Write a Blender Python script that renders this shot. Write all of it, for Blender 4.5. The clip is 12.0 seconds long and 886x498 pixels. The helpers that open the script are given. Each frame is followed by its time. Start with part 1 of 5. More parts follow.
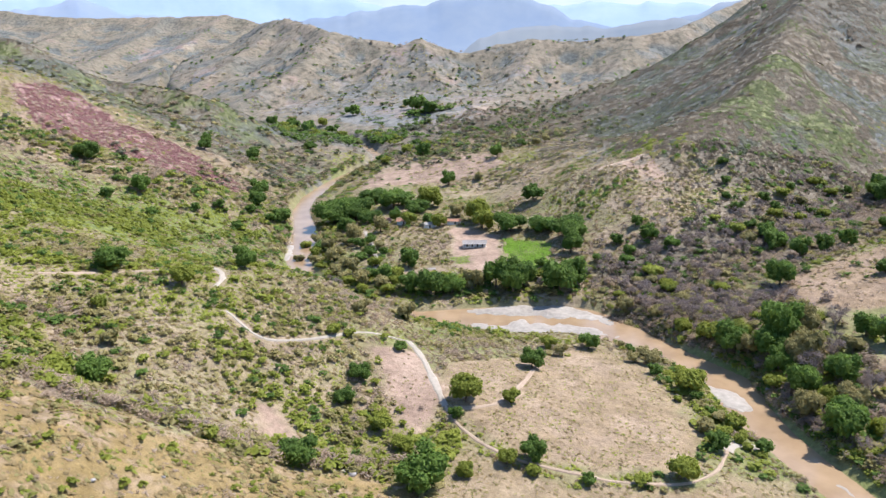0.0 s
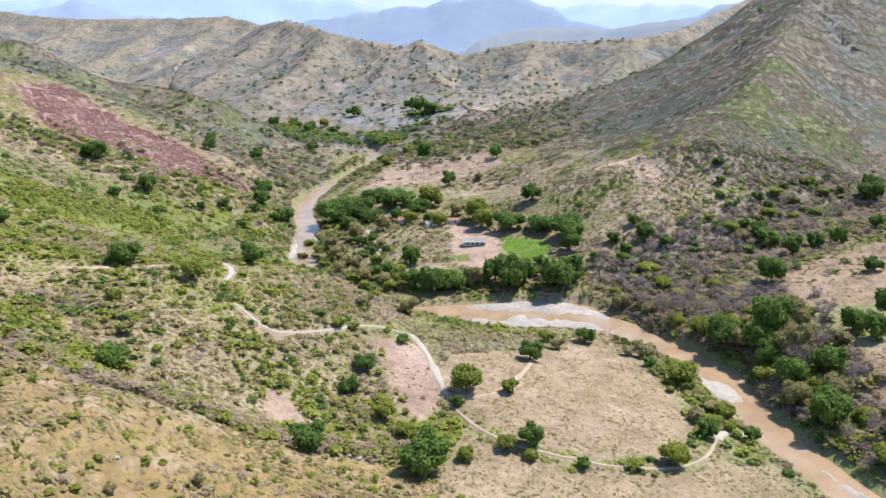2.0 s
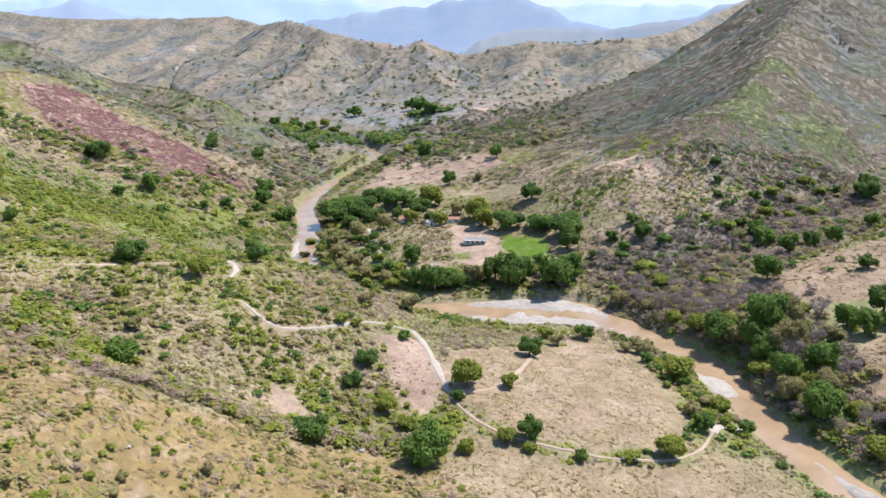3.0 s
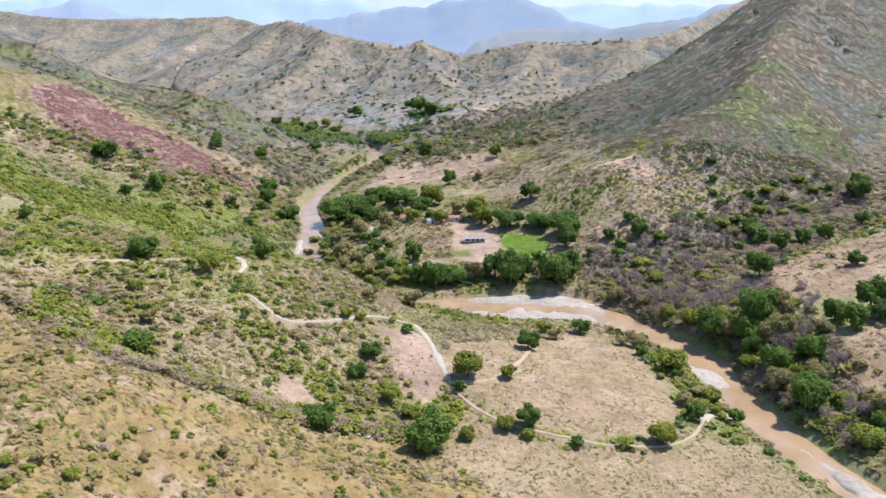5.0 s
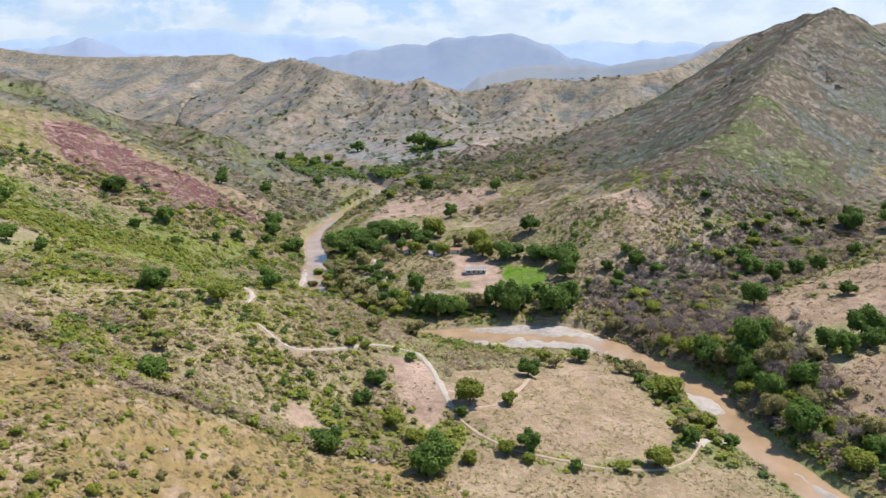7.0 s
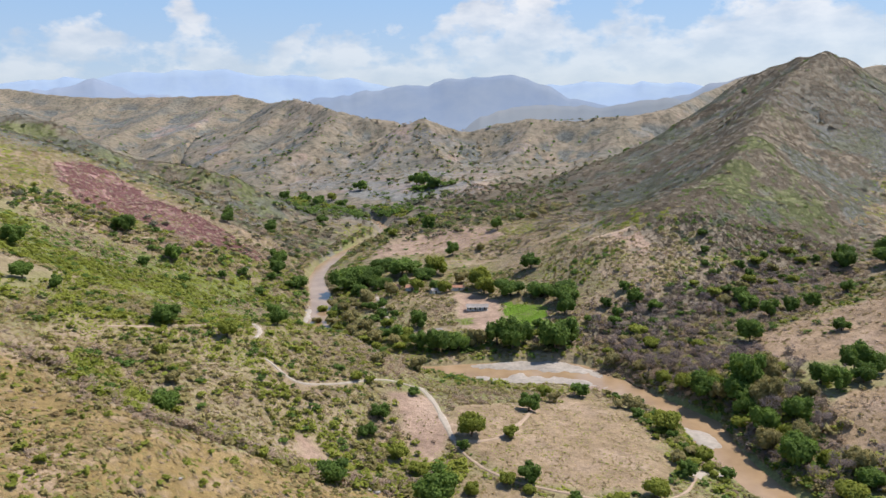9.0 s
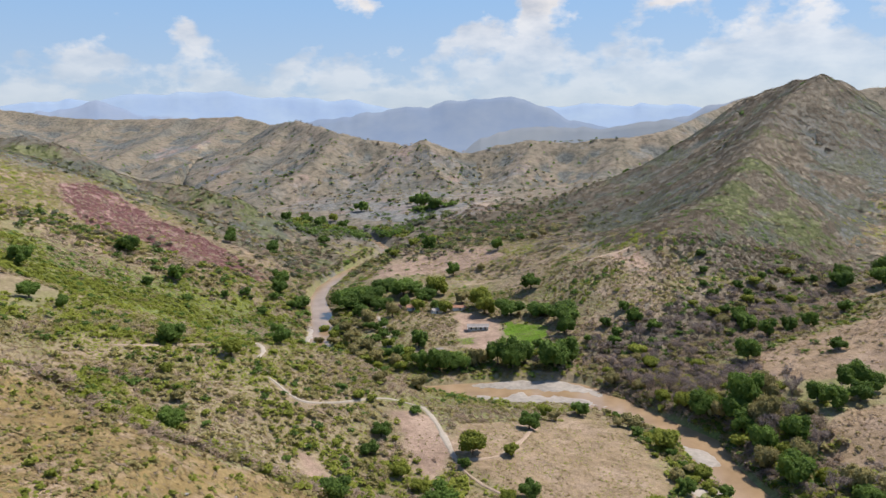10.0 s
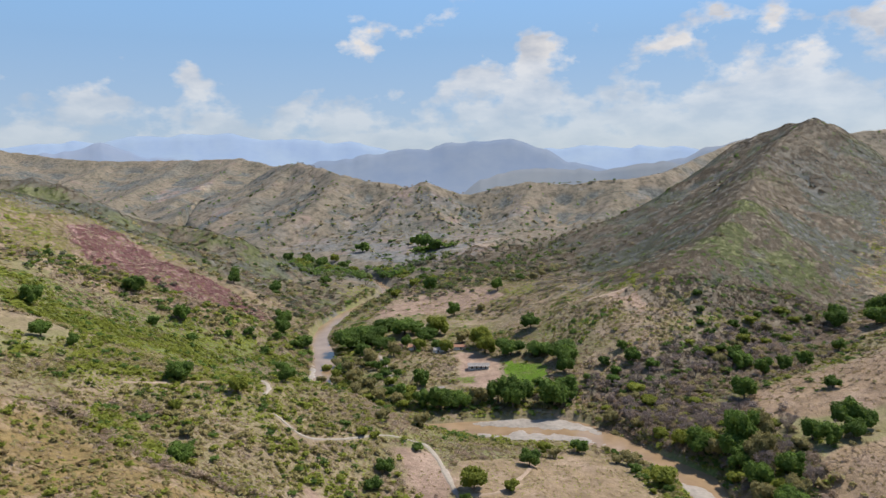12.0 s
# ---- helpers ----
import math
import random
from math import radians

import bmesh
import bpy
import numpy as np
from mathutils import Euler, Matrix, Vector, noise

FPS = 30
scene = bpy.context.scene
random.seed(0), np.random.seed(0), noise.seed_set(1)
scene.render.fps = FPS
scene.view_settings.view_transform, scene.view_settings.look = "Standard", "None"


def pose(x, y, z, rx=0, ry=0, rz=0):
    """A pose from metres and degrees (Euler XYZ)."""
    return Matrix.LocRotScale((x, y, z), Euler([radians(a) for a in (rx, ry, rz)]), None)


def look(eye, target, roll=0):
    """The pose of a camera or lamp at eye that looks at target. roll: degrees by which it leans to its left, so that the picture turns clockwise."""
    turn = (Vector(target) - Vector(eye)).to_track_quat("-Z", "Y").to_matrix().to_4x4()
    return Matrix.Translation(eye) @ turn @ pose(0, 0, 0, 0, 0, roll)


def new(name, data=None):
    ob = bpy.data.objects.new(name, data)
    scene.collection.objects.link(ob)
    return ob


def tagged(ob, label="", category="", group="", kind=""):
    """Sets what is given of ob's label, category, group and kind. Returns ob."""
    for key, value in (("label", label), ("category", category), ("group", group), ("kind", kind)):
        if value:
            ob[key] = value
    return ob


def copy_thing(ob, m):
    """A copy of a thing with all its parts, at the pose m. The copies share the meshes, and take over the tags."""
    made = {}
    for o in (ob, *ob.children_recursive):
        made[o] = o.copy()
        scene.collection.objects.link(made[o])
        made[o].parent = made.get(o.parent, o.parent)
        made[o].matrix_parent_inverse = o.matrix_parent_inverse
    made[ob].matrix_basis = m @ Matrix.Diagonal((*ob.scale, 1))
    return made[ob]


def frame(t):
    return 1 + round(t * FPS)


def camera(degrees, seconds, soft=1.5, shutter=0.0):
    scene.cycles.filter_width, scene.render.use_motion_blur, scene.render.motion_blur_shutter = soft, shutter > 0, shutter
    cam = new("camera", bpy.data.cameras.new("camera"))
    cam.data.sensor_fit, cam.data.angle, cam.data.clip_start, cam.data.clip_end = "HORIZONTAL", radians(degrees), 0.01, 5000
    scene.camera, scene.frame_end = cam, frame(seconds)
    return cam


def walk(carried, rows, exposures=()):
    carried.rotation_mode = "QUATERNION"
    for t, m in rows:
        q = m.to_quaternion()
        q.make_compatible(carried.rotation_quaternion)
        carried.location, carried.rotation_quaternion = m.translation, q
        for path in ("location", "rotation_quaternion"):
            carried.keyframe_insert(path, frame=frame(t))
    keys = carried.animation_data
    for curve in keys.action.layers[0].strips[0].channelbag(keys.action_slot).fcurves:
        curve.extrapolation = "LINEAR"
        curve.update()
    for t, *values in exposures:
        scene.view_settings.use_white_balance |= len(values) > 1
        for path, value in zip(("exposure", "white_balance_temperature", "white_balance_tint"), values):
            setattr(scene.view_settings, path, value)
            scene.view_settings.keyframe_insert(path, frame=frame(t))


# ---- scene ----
import itertools

# ---- the camera and its walk ----
cam = camera(62.4, 12.0)
PATH = [
    (0, (2.757, 3.995, 119.901), (2.624, 5.915, 119.357), -0.9),
    (0.5, (2.771, 1.622, 120.024), (2.638, 3.542, 119.481), -0.8),
    (1, (2.787, -0.729, 120.227), (2.654, 1.191, 119.685), -0.8),
    (1.5, (2.746, -3.067, 120.46), (2.614, -1.147, 119.918), -0.8),
    (2, (2.742, -5.387, 120.686), (2.61, -3.466, 120.145), -0.8),
    (2.5, (2.762, -7.752, 120.912), (2.629, -5.831, 120.371), -0.8),
    (3, (2.763, -10.122, 121.138), (2.631, -8.201, 120.597), -0.8),
    (4.8, (2.701, -18.601, 122.521), (2.569, -16.682, 121.975), -0.9),
    (5, (2.683, -19.513, 122.574), (2.552, -17.593, 122.032), -0.8),
    (5.5, (2.651, -21.782, 122.786), (2.52, -19.857, 122.26), -0.8),
    (6, (2.667, -24.079, 123.031), (2.535, -22.148, 122.53), -0.8),
    (6.5, (2.684, -26.367, 123.292), (2.552, -24.429, 122.816), -0.8),
    (7, (2.693, -28.709, 123.582), (2.56, -26.765, 123.13), -0.9),
    (8.8, (2.759, -37.092, 125.252), (2.624, -35.13, 124.891), -0.9),
    (9, (2.771, -38.021, 125.316), (2.635, -36.056, 124.966), -0.9),
    (9.5, (2.795, -40.356, 125.562), (2.659, -38.386, 125.24), -0.9),
    (10, (2.814, -42.701, 125.859), (2.677, -40.728, 125.565), -0.9),
    (10.5, (2.787, -45.098, 126.164), (2.651, -43.12, 125.897), -0.9),
    (11, (2.784, -47.553, 126.465), (2.648, -45.572, 126.225), -0.9),
    (11.5, (2.792, -49.995, 126.706), (2.656, -48.011, 126.496), -0.9),
    (12, (2.762, -52.311, 126.891), (2.626, -50.324, 126.707), -0.9),
]
walk(cam, [(t, look(eye, target, roll)) for t, eye, target, roll in PATH], [(0, 0.98, 6300, 14), (5, 0.94, 6330, 14), (7, 0.73, 6600, 14), (9.5, 0.49, 6800, 14), (12, 0.30, 6800, 13)])

# ---- world, sun and exposure ----
SUN_HIGH, SUN_TURN = 59.0, 56.0      # degrees above the horizon; degrees from straight ahead to the right
world = bpy.data.worlds.new("sky")
scene.world = world
world.use_nodes = True
wn, wl = world.node_tree.nodes, world.node_tree.links
wn.clear()
sky = wn.new("ShaderNodeTexSky")
sky.sky_type, sky.sun_disc = "NISHITA", False
sky.sun_elevation, sky.sun_rotation = radians(SUN_HIGH), radians(SUN_TURN)
sky.air_density, sky.dust_density, sky.ozone_density = 1.0, 0.1, 4.0


def sums(op, a, b=None, clamp=False):
    n = wn.new("ShaderNodeMath")
    n.operation, n.use_clamp = op, clamp
    for k, v in enumerate((a, b)):
        if isinstance(v, (int, float)):
            n.inputs[k].default_value = v
        elif v is not None:
            wl.new(v, n.inputs[k])
    return n.outputs[0]


def puffs(stretch, scale, seed, detail=9.0, rough=0.55):
    """Cloud noise over the dome of the sky."""
    m = wn.new("ShaderNodeMapping")
    m.inputs["Scale"].default_value, m.inputs["Location"].default_value = stretch, (seed, seed * 0.7, 0)
    wl.new(coord.outputs["Generated"], m.inputs["Vector"])
    n = wn.new("ShaderNodeTexNoise")
    n.inputs["Scale"].default_value, n.inputs["Detail"].default_value, n.inputs["Roughness"].default_value = scale, detail, rough
    wl.new(m.outputs[0], n.inputs["Vector"])
    return n.outputs["Fac"]


def blend(fac, a, b):
    n = wn.new("ShaderNodeMix")
    n.data_type = "RGBA"
    wl.new(fac, n.inputs[0])
    for k, v in ((6, a), (7, b)):
        if isinstance(v, tuple):
            n.inputs[k].default_value = (*v, 1)
        else:
            wl.new(v, n.inputs[k])
    return n.outputs[2]


coord = wn.new("ShaderNodeTexCoord")
sep = wn.new("ShaderNodeSeparateXYZ")
wl.new(coord.outputs["Generated"], sep.inputs[0])
up, east = sep.outputs["Z"], sep.outputs["X"]
# cumulus heaps stand in a belt over the horizon, higher towards the east
top = sums("MULTIPLY_ADD", east, 0.08)
top.node.inputs[2].default_value = 0.205
belt = sums("MULTIPLY", sums("SUBTRACT", top, up), 7.0, True)
heap = puffs((1, 1, 1.7), 10.0, 3.0)
edge = sums("SUBTRACT", 0.60, sums("MULTIPLY", belt, 0.25))
cloud = sums("MULTIPLY", sums("SUBTRACT", heap, edge), 12.0, True)
# low clouds lie deep in the haze
cloud = sums("MULTIPLY", cloud, sums("ADD", sums("MULTIPLY", up, 6.0), 0.02, True))
veil = sums("MULTIPLY", sums("SUBTRACT", 0.46, up), 3.6, True)
shade = puffs((1, 1, 2.4), 15.0, 8.0)
white = blend(sums("MULTIPLY", sums("SUBTRACT", shade, 0.36), 4.0, True), (0.60, 0.65, 0.73), (0.96, 0.95, 0.93))
back = wn.new("ShaderNodeBackground")
back.inputs["Strength"].default_value = 0.15
wl.new(sky.outputs[0], back.inputs["Color"])
haze = wn.new("ShaderNodeBackground")
air = blend(sums("MULTIPLY", up, 3.6, True), (0.46, 0.565, 0.72), (0.22, 0.54, 0.98))
wl.new(blend(cloud, air, white), haze.inputs["Color"])
haze.inputs["Strength"].default_value = 0.64
over = wn.new("ShaderNodeMixShader")
wl.new(sums("MAXIMUM", sums("MULTIPLY", cloud, 0.92), sums("MULTIPLY", veil, 0.85)), over.inputs[0])
wl.new(back.outputs[0], over.inputs[1])
wl.new(haze.outputs[0], over.inputs[2])
out = wn.new("ShaderNodeOutputWorld")
wl.new(over.outputs[0], out.inputs["Surface"])
sun = new("sun", bpy.data.lights.new("sun", "SUN"))
sun.data.energy, sun.data.angle, sun.data.color = 4.6, radians(0.6), (1.0, 0.955, 0.89)
sun.matrix_world = look((0, 0, 600), (-math.sin(radians(SUN_TURN)) * 600, -math.cos(radians(SUN_TURN)) * 600, 600 - math.tan(radians(SUN_HIGH)) * 600))

# ---- materials ----
def stuff_of(name, rough=0.9):
    m = bpy.data.materials.new(name)
    m.use_nodes = True
    nt = m.node_tree
    b = nt.nodes["Principled BSDF"]
    b.inputs["Roughness"].default_value = rough
    b.inputs["Specular IOR Level"].default_value = 0.2
    return m, nt, b


def grain(nt, size, detail=6.0, rough=0.6, seed=0.0):
    """Noise over the land, its features about size metres."""
    geo = nt.nodes.new("ShaderNodeNewGeometry")
    n = nt.nodes.new("ShaderNodeTexNoise")
    n.noise_dimensions = "4D"
    n.inputs["W"].default_value = seed
    n.inputs["Scale"].default_value = 1.0 / size
    n.inputs["Detail"].default_value = detail
    n.inputs["Roughness"].default_value = rough
    nt.links.new(geo.outputs["Position"], n.inputs["Vector"])
    return n.outputs["Fac"]


def ramp(nt, fac, *stops):
    r = nt.nodes.new("ShaderNodeValToRGB")
    while len(r.color_ramp.elements) < len(stops):
        r.color_ramp.elements.new(0.5)
    for e, (p, c) in zip(r.color_ramp.elements, stops):
        e.position, e.color = p, (*c, 1)
    nt.links.new(fac, r.inputs[0])
    return r.outputs[0]


def mix(nt, fac, a, b, how="MIX"):
    n = nt.nodes.new("ShaderNodeMix")
    n.data_type, n.blend_type = "RGBA", how
    for sock, v in ((0, fac), (6, a), (7, b)):
        if isinstance(v, (int, float)):
            n.inputs[sock].default_value = v
        elif isinstance(v, tuple):
            n.inputs[sock].default_value = (*v, 1)
        else:
            nt.links.new(v, n.inputs[sock])
    return n.outputs[2]


def relief(nt, b, fac, metres, strength=1.0):
    n = nt.nodes.new("ShaderNodeBump")
    n.inputs["Distance"].default_value, n.inputs["Strength"].default_value = metres, strength
    nt.links.new(fac, n.inputs["Height"])
    nt.links.new(n.outputs[0], b.inputs["Normal"])


def plain(name, low, high, size=1.0, rough=0.85, bump=0.0):
    """A surface whose colour wanders between two tones at two scales."""
    m, nt, b = stuff_of(name, rough)
    f1, f2 = grain(nt, size), grain(nt, size * 7, 3, 0.5, 4.0)
    c = ramp(nt, f1, (0.3, low), (0.7, high))
    c = mix(nt, 0.35, c, ramp(nt, f2, (0.35, tuple(v * 0.7 for v in low)), (0.65, high)))
    nt.links.new(c, b.inputs["Base Color"])
    if bump:
        relief(nt, b, f1, bump)
    return m


def leafy(name, dark, light, spread=0.5):
    """Leaves: the tone varies from clump to clump and from plant to plant."""
    m, nt, b = stuff_of(name, 0.7)
    geo = nt.nodes.new("ShaderNodeNewGeometry")
    info = nt.nodes.new("ShaderNodeObjectInfo")
    c = ramp(nt, geo.outputs["Random Per Island"], (0.0, dark), (1.0, light))
    c = mix(nt, spread, c, ramp(nt, info.outputs["Random"], (0.0, tuple(v * 0.75 for v in dark)), (1.0, tuple(v * 1.15 for v in light))))
    c = mix(nt, 0.4, c, ramp(nt, grain(nt, 14, 3), (0.35, dark), (0.65, light)))
    nt.links.new(c, b.inputs["Base Color"])
    thin = nt.nodes.new("ShaderNodeBsdfTranslucent")
    nt.links.new(c, thin.inputs["Color"])
    both = nt.nodes.new("ShaderNodeMixShader")
    both.inputs[0].default_value = 0.5
    nt.links.new(b.outputs[0], both.inputs[1])
    nt.links.new(thin.outputs[0], both.inputs[2])
    nt.links.new(both.outputs[0], nt.nodes["Material Output"].inputs["Surface"])
    return m


def land_material():
    m, nt, b = stuff_of("dry_hillside", 0.95)
    at = nt.nodes.new("ShaderNodeAttribute")
    at.attribute_name = "cover"
    sep = nt.nodes.new("ShaderNodeSeparateColor")
    nt.links.new(at.outputs["Color"], sep.inputs[0])
    fine, mid, broad = grain(nt, 1.3, 8, 0.7), grain(nt, 11, 8, 0.65, 2.0), grain(nt, 90, 8, 0.6, 5.0)
    soil = ramp(nt, mid, (0.32, (0.175, 0.122, 0.09)), (0.5, (0.265, 0.188, 0.138)), (0.68, (0.345, 0.258, 0.193)))
    scrub = ramp(nt, mid, (0.30, (0.165, 0.122, 0.078)), (0.48, (0.248, 0.178, 0.12)), (0.66, (0.33, 0.236, 0.165)))
    scrub = mix(nt, ramp(nt, broad, (0.42, (0, 0, 0)), (0.64, (1, 1, 1))), scrub, soil)
    green = ramp(nt, fine, (0.3, (0.085, 0.112, 0.026)), (0.7, (0.165, 0.195, 0.055)))
    grass = ramp(nt, mid, (0.3, (0.135, 0.096, 0.038)), (0.5, (0.2, 0.143, 0.058)), (0.72, (0.235, 0.174, 0.085)))
    c = mix(nt, sep.outputs[0], scrub, soil)
    c = mix(nt, sep.outputs[1], c, green)
    grass = mix(nt, ramp(nt, grain(nt, 16, 6, 0.65, 17.0), (0.5, (0, 0, 0)), (0.6, (0.7, 0.7, 0.7))), grass, ramp(nt, fine, (0.3, (0.19, 0.138, 0.095)), (0.7, (0.32, 0.242, 0.178))))
    c = mix(nt, sep.outputs[2], c, grass)
    # low brush between the bushes, in clumps a few metres wide
    clump = grain(nt, 6.5, 4, 0.62, 12.0)
    brush = ramp(nt, grain(nt, 22, 3, 0.6, 15.0), (0.36, (0.14, 0.135, 0.055)), (0.47, (0.205, 0.165, 0.095)), (0.58, (0.25, 0.19, 0.145)))
    thick = ramp(nt, clump, (0.46, (0, 0, 0)), (0.58, (0.75, 0.75, 0.75)))
    thick = mix(nt, sep.outputs[0], thick, (0.0, 0.0, 0.0))
    thick = mix(nt, sep.outputs[2], thick, (0.0, 0.0, 0.0))
    thick = mix(nt, sep.outputs[1], thick, (0.12, 0.12, 0.12))
    c = mix(nt, thick, c, brush)
    rust = ramp(nt, mid, (0.3, (0.20, 0.118, 0.106)), (0.7, (0.32, 0.205, 0.18)))
    c = mix(nt, at.outputs["Alpha"], c, rust)
    # beyond the valley: dry soil and straw, with leafless woods in patches
    def read(name):
        n = nt.nodes.new("ShaderNodeAttribute")
        n.attribute_name = name
        return n.outputs["Fac"]

    def add(a, b, k=1.0):
        n = nt.nodes.new("ShaderNodeMath")
        n.operation = "MULTIPLY_ADD"
        n.inputs[1].default_value = k
        nt.links.new(b, n.inputs[0])
        nt.links.new(a, n.inputs[2])
        return n.outputs[0]

    woods_here, hollow, remote = read("leafless"), read("gully_depth"), read("remote")
    rough = grain(nt, 55, 9, 0.72, 31.0)
    pink = ramp(nt, grain(nt, 35, 8, 0.7, 21.0), (0.34, (0.14, 0.102, 0.083)), (0.5, (0.225, 0.16, 0.128)), (0.64, (0.315, 0.226, 0.182)))
    # dull leans grey-blue, to stand in for haze over the far slopes
    dull = ramp(nt, grain(nt, 45, 8, 0.7, 22.0), (0.36, (0.10, 0.106, 0.102)), (0.5, (0.155, 0.157, 0.145)), (0.66, (0.25, 0.236, 0.205)))
    open_slope = mix(nt, ramp(nt, broad, (0.47, (0, 0, 0)), (0.60, (1, 1, 1))), dull, pink)
    c = mix(nt, remote, c, open_slope)
    straw = mix(nt, remote, (0.0, 0.0, 0.0), ramp(nt, grain(nt, 120, 5, 0.6, 33.0), (0.60, (0, 0, 0)), (0.63, (0.6, 0.6, 0.6))))
    c = mix(nt, straw, c, (0.30, 0.25, 0.17))
    woods = mix(nt, 0.5, ramp(nt, broad, (0.36, (0.118, 0.11, 0.078)), (0.52, (0.165, 0.14, 0.1)), (0.66, (0.215, 0.168, 0.122))), ramp(nt, grain(nt, 12, 8, 0.72, 9.0), (0.36, (0.095, 0.088, 0.066)), (0.6, (0.255, 0.212, 0.152))))
    # darker tone by depth in a gully, which also widens the patches
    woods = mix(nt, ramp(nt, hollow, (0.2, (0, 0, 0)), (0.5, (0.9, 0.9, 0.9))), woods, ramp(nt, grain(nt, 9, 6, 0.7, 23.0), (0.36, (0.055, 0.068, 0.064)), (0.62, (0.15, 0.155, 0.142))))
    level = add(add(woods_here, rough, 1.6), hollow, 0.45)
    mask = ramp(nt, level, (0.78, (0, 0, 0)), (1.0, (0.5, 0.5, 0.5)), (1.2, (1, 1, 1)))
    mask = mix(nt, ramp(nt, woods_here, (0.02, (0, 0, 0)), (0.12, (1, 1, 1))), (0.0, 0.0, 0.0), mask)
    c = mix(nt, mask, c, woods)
    # grass still green where the slope faces the light
    lush = read("lush")
    c = mix(nt, lush, c, ramp(nt, grain(nt, 7, 7, 0.7, 41.0), (0.36, (0.088, 0.1, 0.045)), (0.6, (0.175, 0.19, 0.07))))
    near_grain = mix(nt, remote, (0.65, 0.65, 0.65), (0.35, 0.35, 0.35))
    c = mix(nt, mix(nt, remote, (0.0, 0.0, 0.0), (0.75, 0.75, 0.75)), c, ramp(nt, grain(nt, 13, 7, 0.75, 27.0), (0.40, (0.42, 0.44, 0.42)), (0.54, (1.15, 1.15, 1.15))), "MULTIPLY")
    c = mix(nt, near_grain, c, ramp(nt, fine, (0.28, (0.62, 0.6, 0.57)), (0.62, (1.15, 1.15, 1.15))), "MULTIPLY")
    c = mix(nt, near_grain, c, ramp(nt, grain(nt, 3.2, 6, 0.7, 7.0), (0.36, (0.68, 0.68, 0.65)), (0.56, (1.12, 1.12, 1.12))), "MULTIPLY")
    nt.links.new(c, b.inputs["Base Color"])
    both = nt.nodes.new("ShaderNodeMath")
    both.operation, both.inputs[1].default_value = "MULTIPLY_ADD", 2.5
    nt.links.new(clump, both.inputs[0])
    nt.links.new(fine, both.inputs[2])
    folds = nt.nodes.new("ShaderNodeMath")
    folds.operation, folds.inputs[1].default_value = "MULTIPLY", 6.0
    nt.links.new(rough, folds.inputs[0])
    far = nt.nodes.new("ShaderNodeMath")
    far.operation = "MULTIPLY_ADD"
    nt.links.new(folds.outputs[0], far.inputs[0])
    nt.links.new(remote, far.inputs[1])
    nt.links.new(both.outputs[0], far.inputs[2])
    relief(nt, b, far.outputs[0], 0.3)
    return m


LAND_MAT = land_material()
ROAD_MAT = plain("dusty_road", (0.25, 0.215, 0.168), (0.37, 0.33, 0.272), 1.2, 0.95, 0.05)
GRAVEL_MAT = plain("river_gravel", (0.19, 0.168, 0.14), (0.37, 0.335, 0.285), 2.2, 0.95, 0.25)
PATH_MAT = plain("trodden_earth", (0.255, 0.187, 0.128), (0.374, 0.289, 0.212), 1.5, 0.95, 0.04)


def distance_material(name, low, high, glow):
    """Far ranges, a backdrop: the blue haze is painted into colour and glow."""
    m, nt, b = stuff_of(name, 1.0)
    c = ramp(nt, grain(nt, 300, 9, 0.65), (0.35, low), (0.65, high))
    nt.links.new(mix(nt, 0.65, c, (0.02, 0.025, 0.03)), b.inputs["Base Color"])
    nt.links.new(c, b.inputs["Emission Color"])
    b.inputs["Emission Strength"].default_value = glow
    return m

# ---- the lie of the land: crests, ravines and the river as lines of (x, y, height) ----
RIVER = [(-830, 2000, 14), (-720, 1600, 10), (-540, 1290, 7), (-380, 1100, 6), (-215, 985, 5), (-150, 880, 3), (-122, 800, 2.6), (-120, 747, 2.6), (-128, 705, 2.6), (-137, 665, 2.6), (-142, 628, 2.6), (-146, 579, 2.6), (-140, 527, 2.6), (-127, 487, 2.6),
         (-117, 450, 2.6), (-110, 405, 2.6), (-92, 358, 2.6), (-66, 324, 2.6), (-32, 309, 2.6), (5, 311, 2.6), (40, 313, 2.6), (57, 300, 2.6), (67, 284, 2.6),
         (79, 268, 2.6), (89, 251, 2.6), (88, 233, 2.6), (91, 214, 2.6), (95, 198, 2.6), (101, 178, 2.6), (113, 150, 2.6), (130, 100, 2.4), (150, 0, 2.2), (160, -140, 2), (170, -600, 0)]
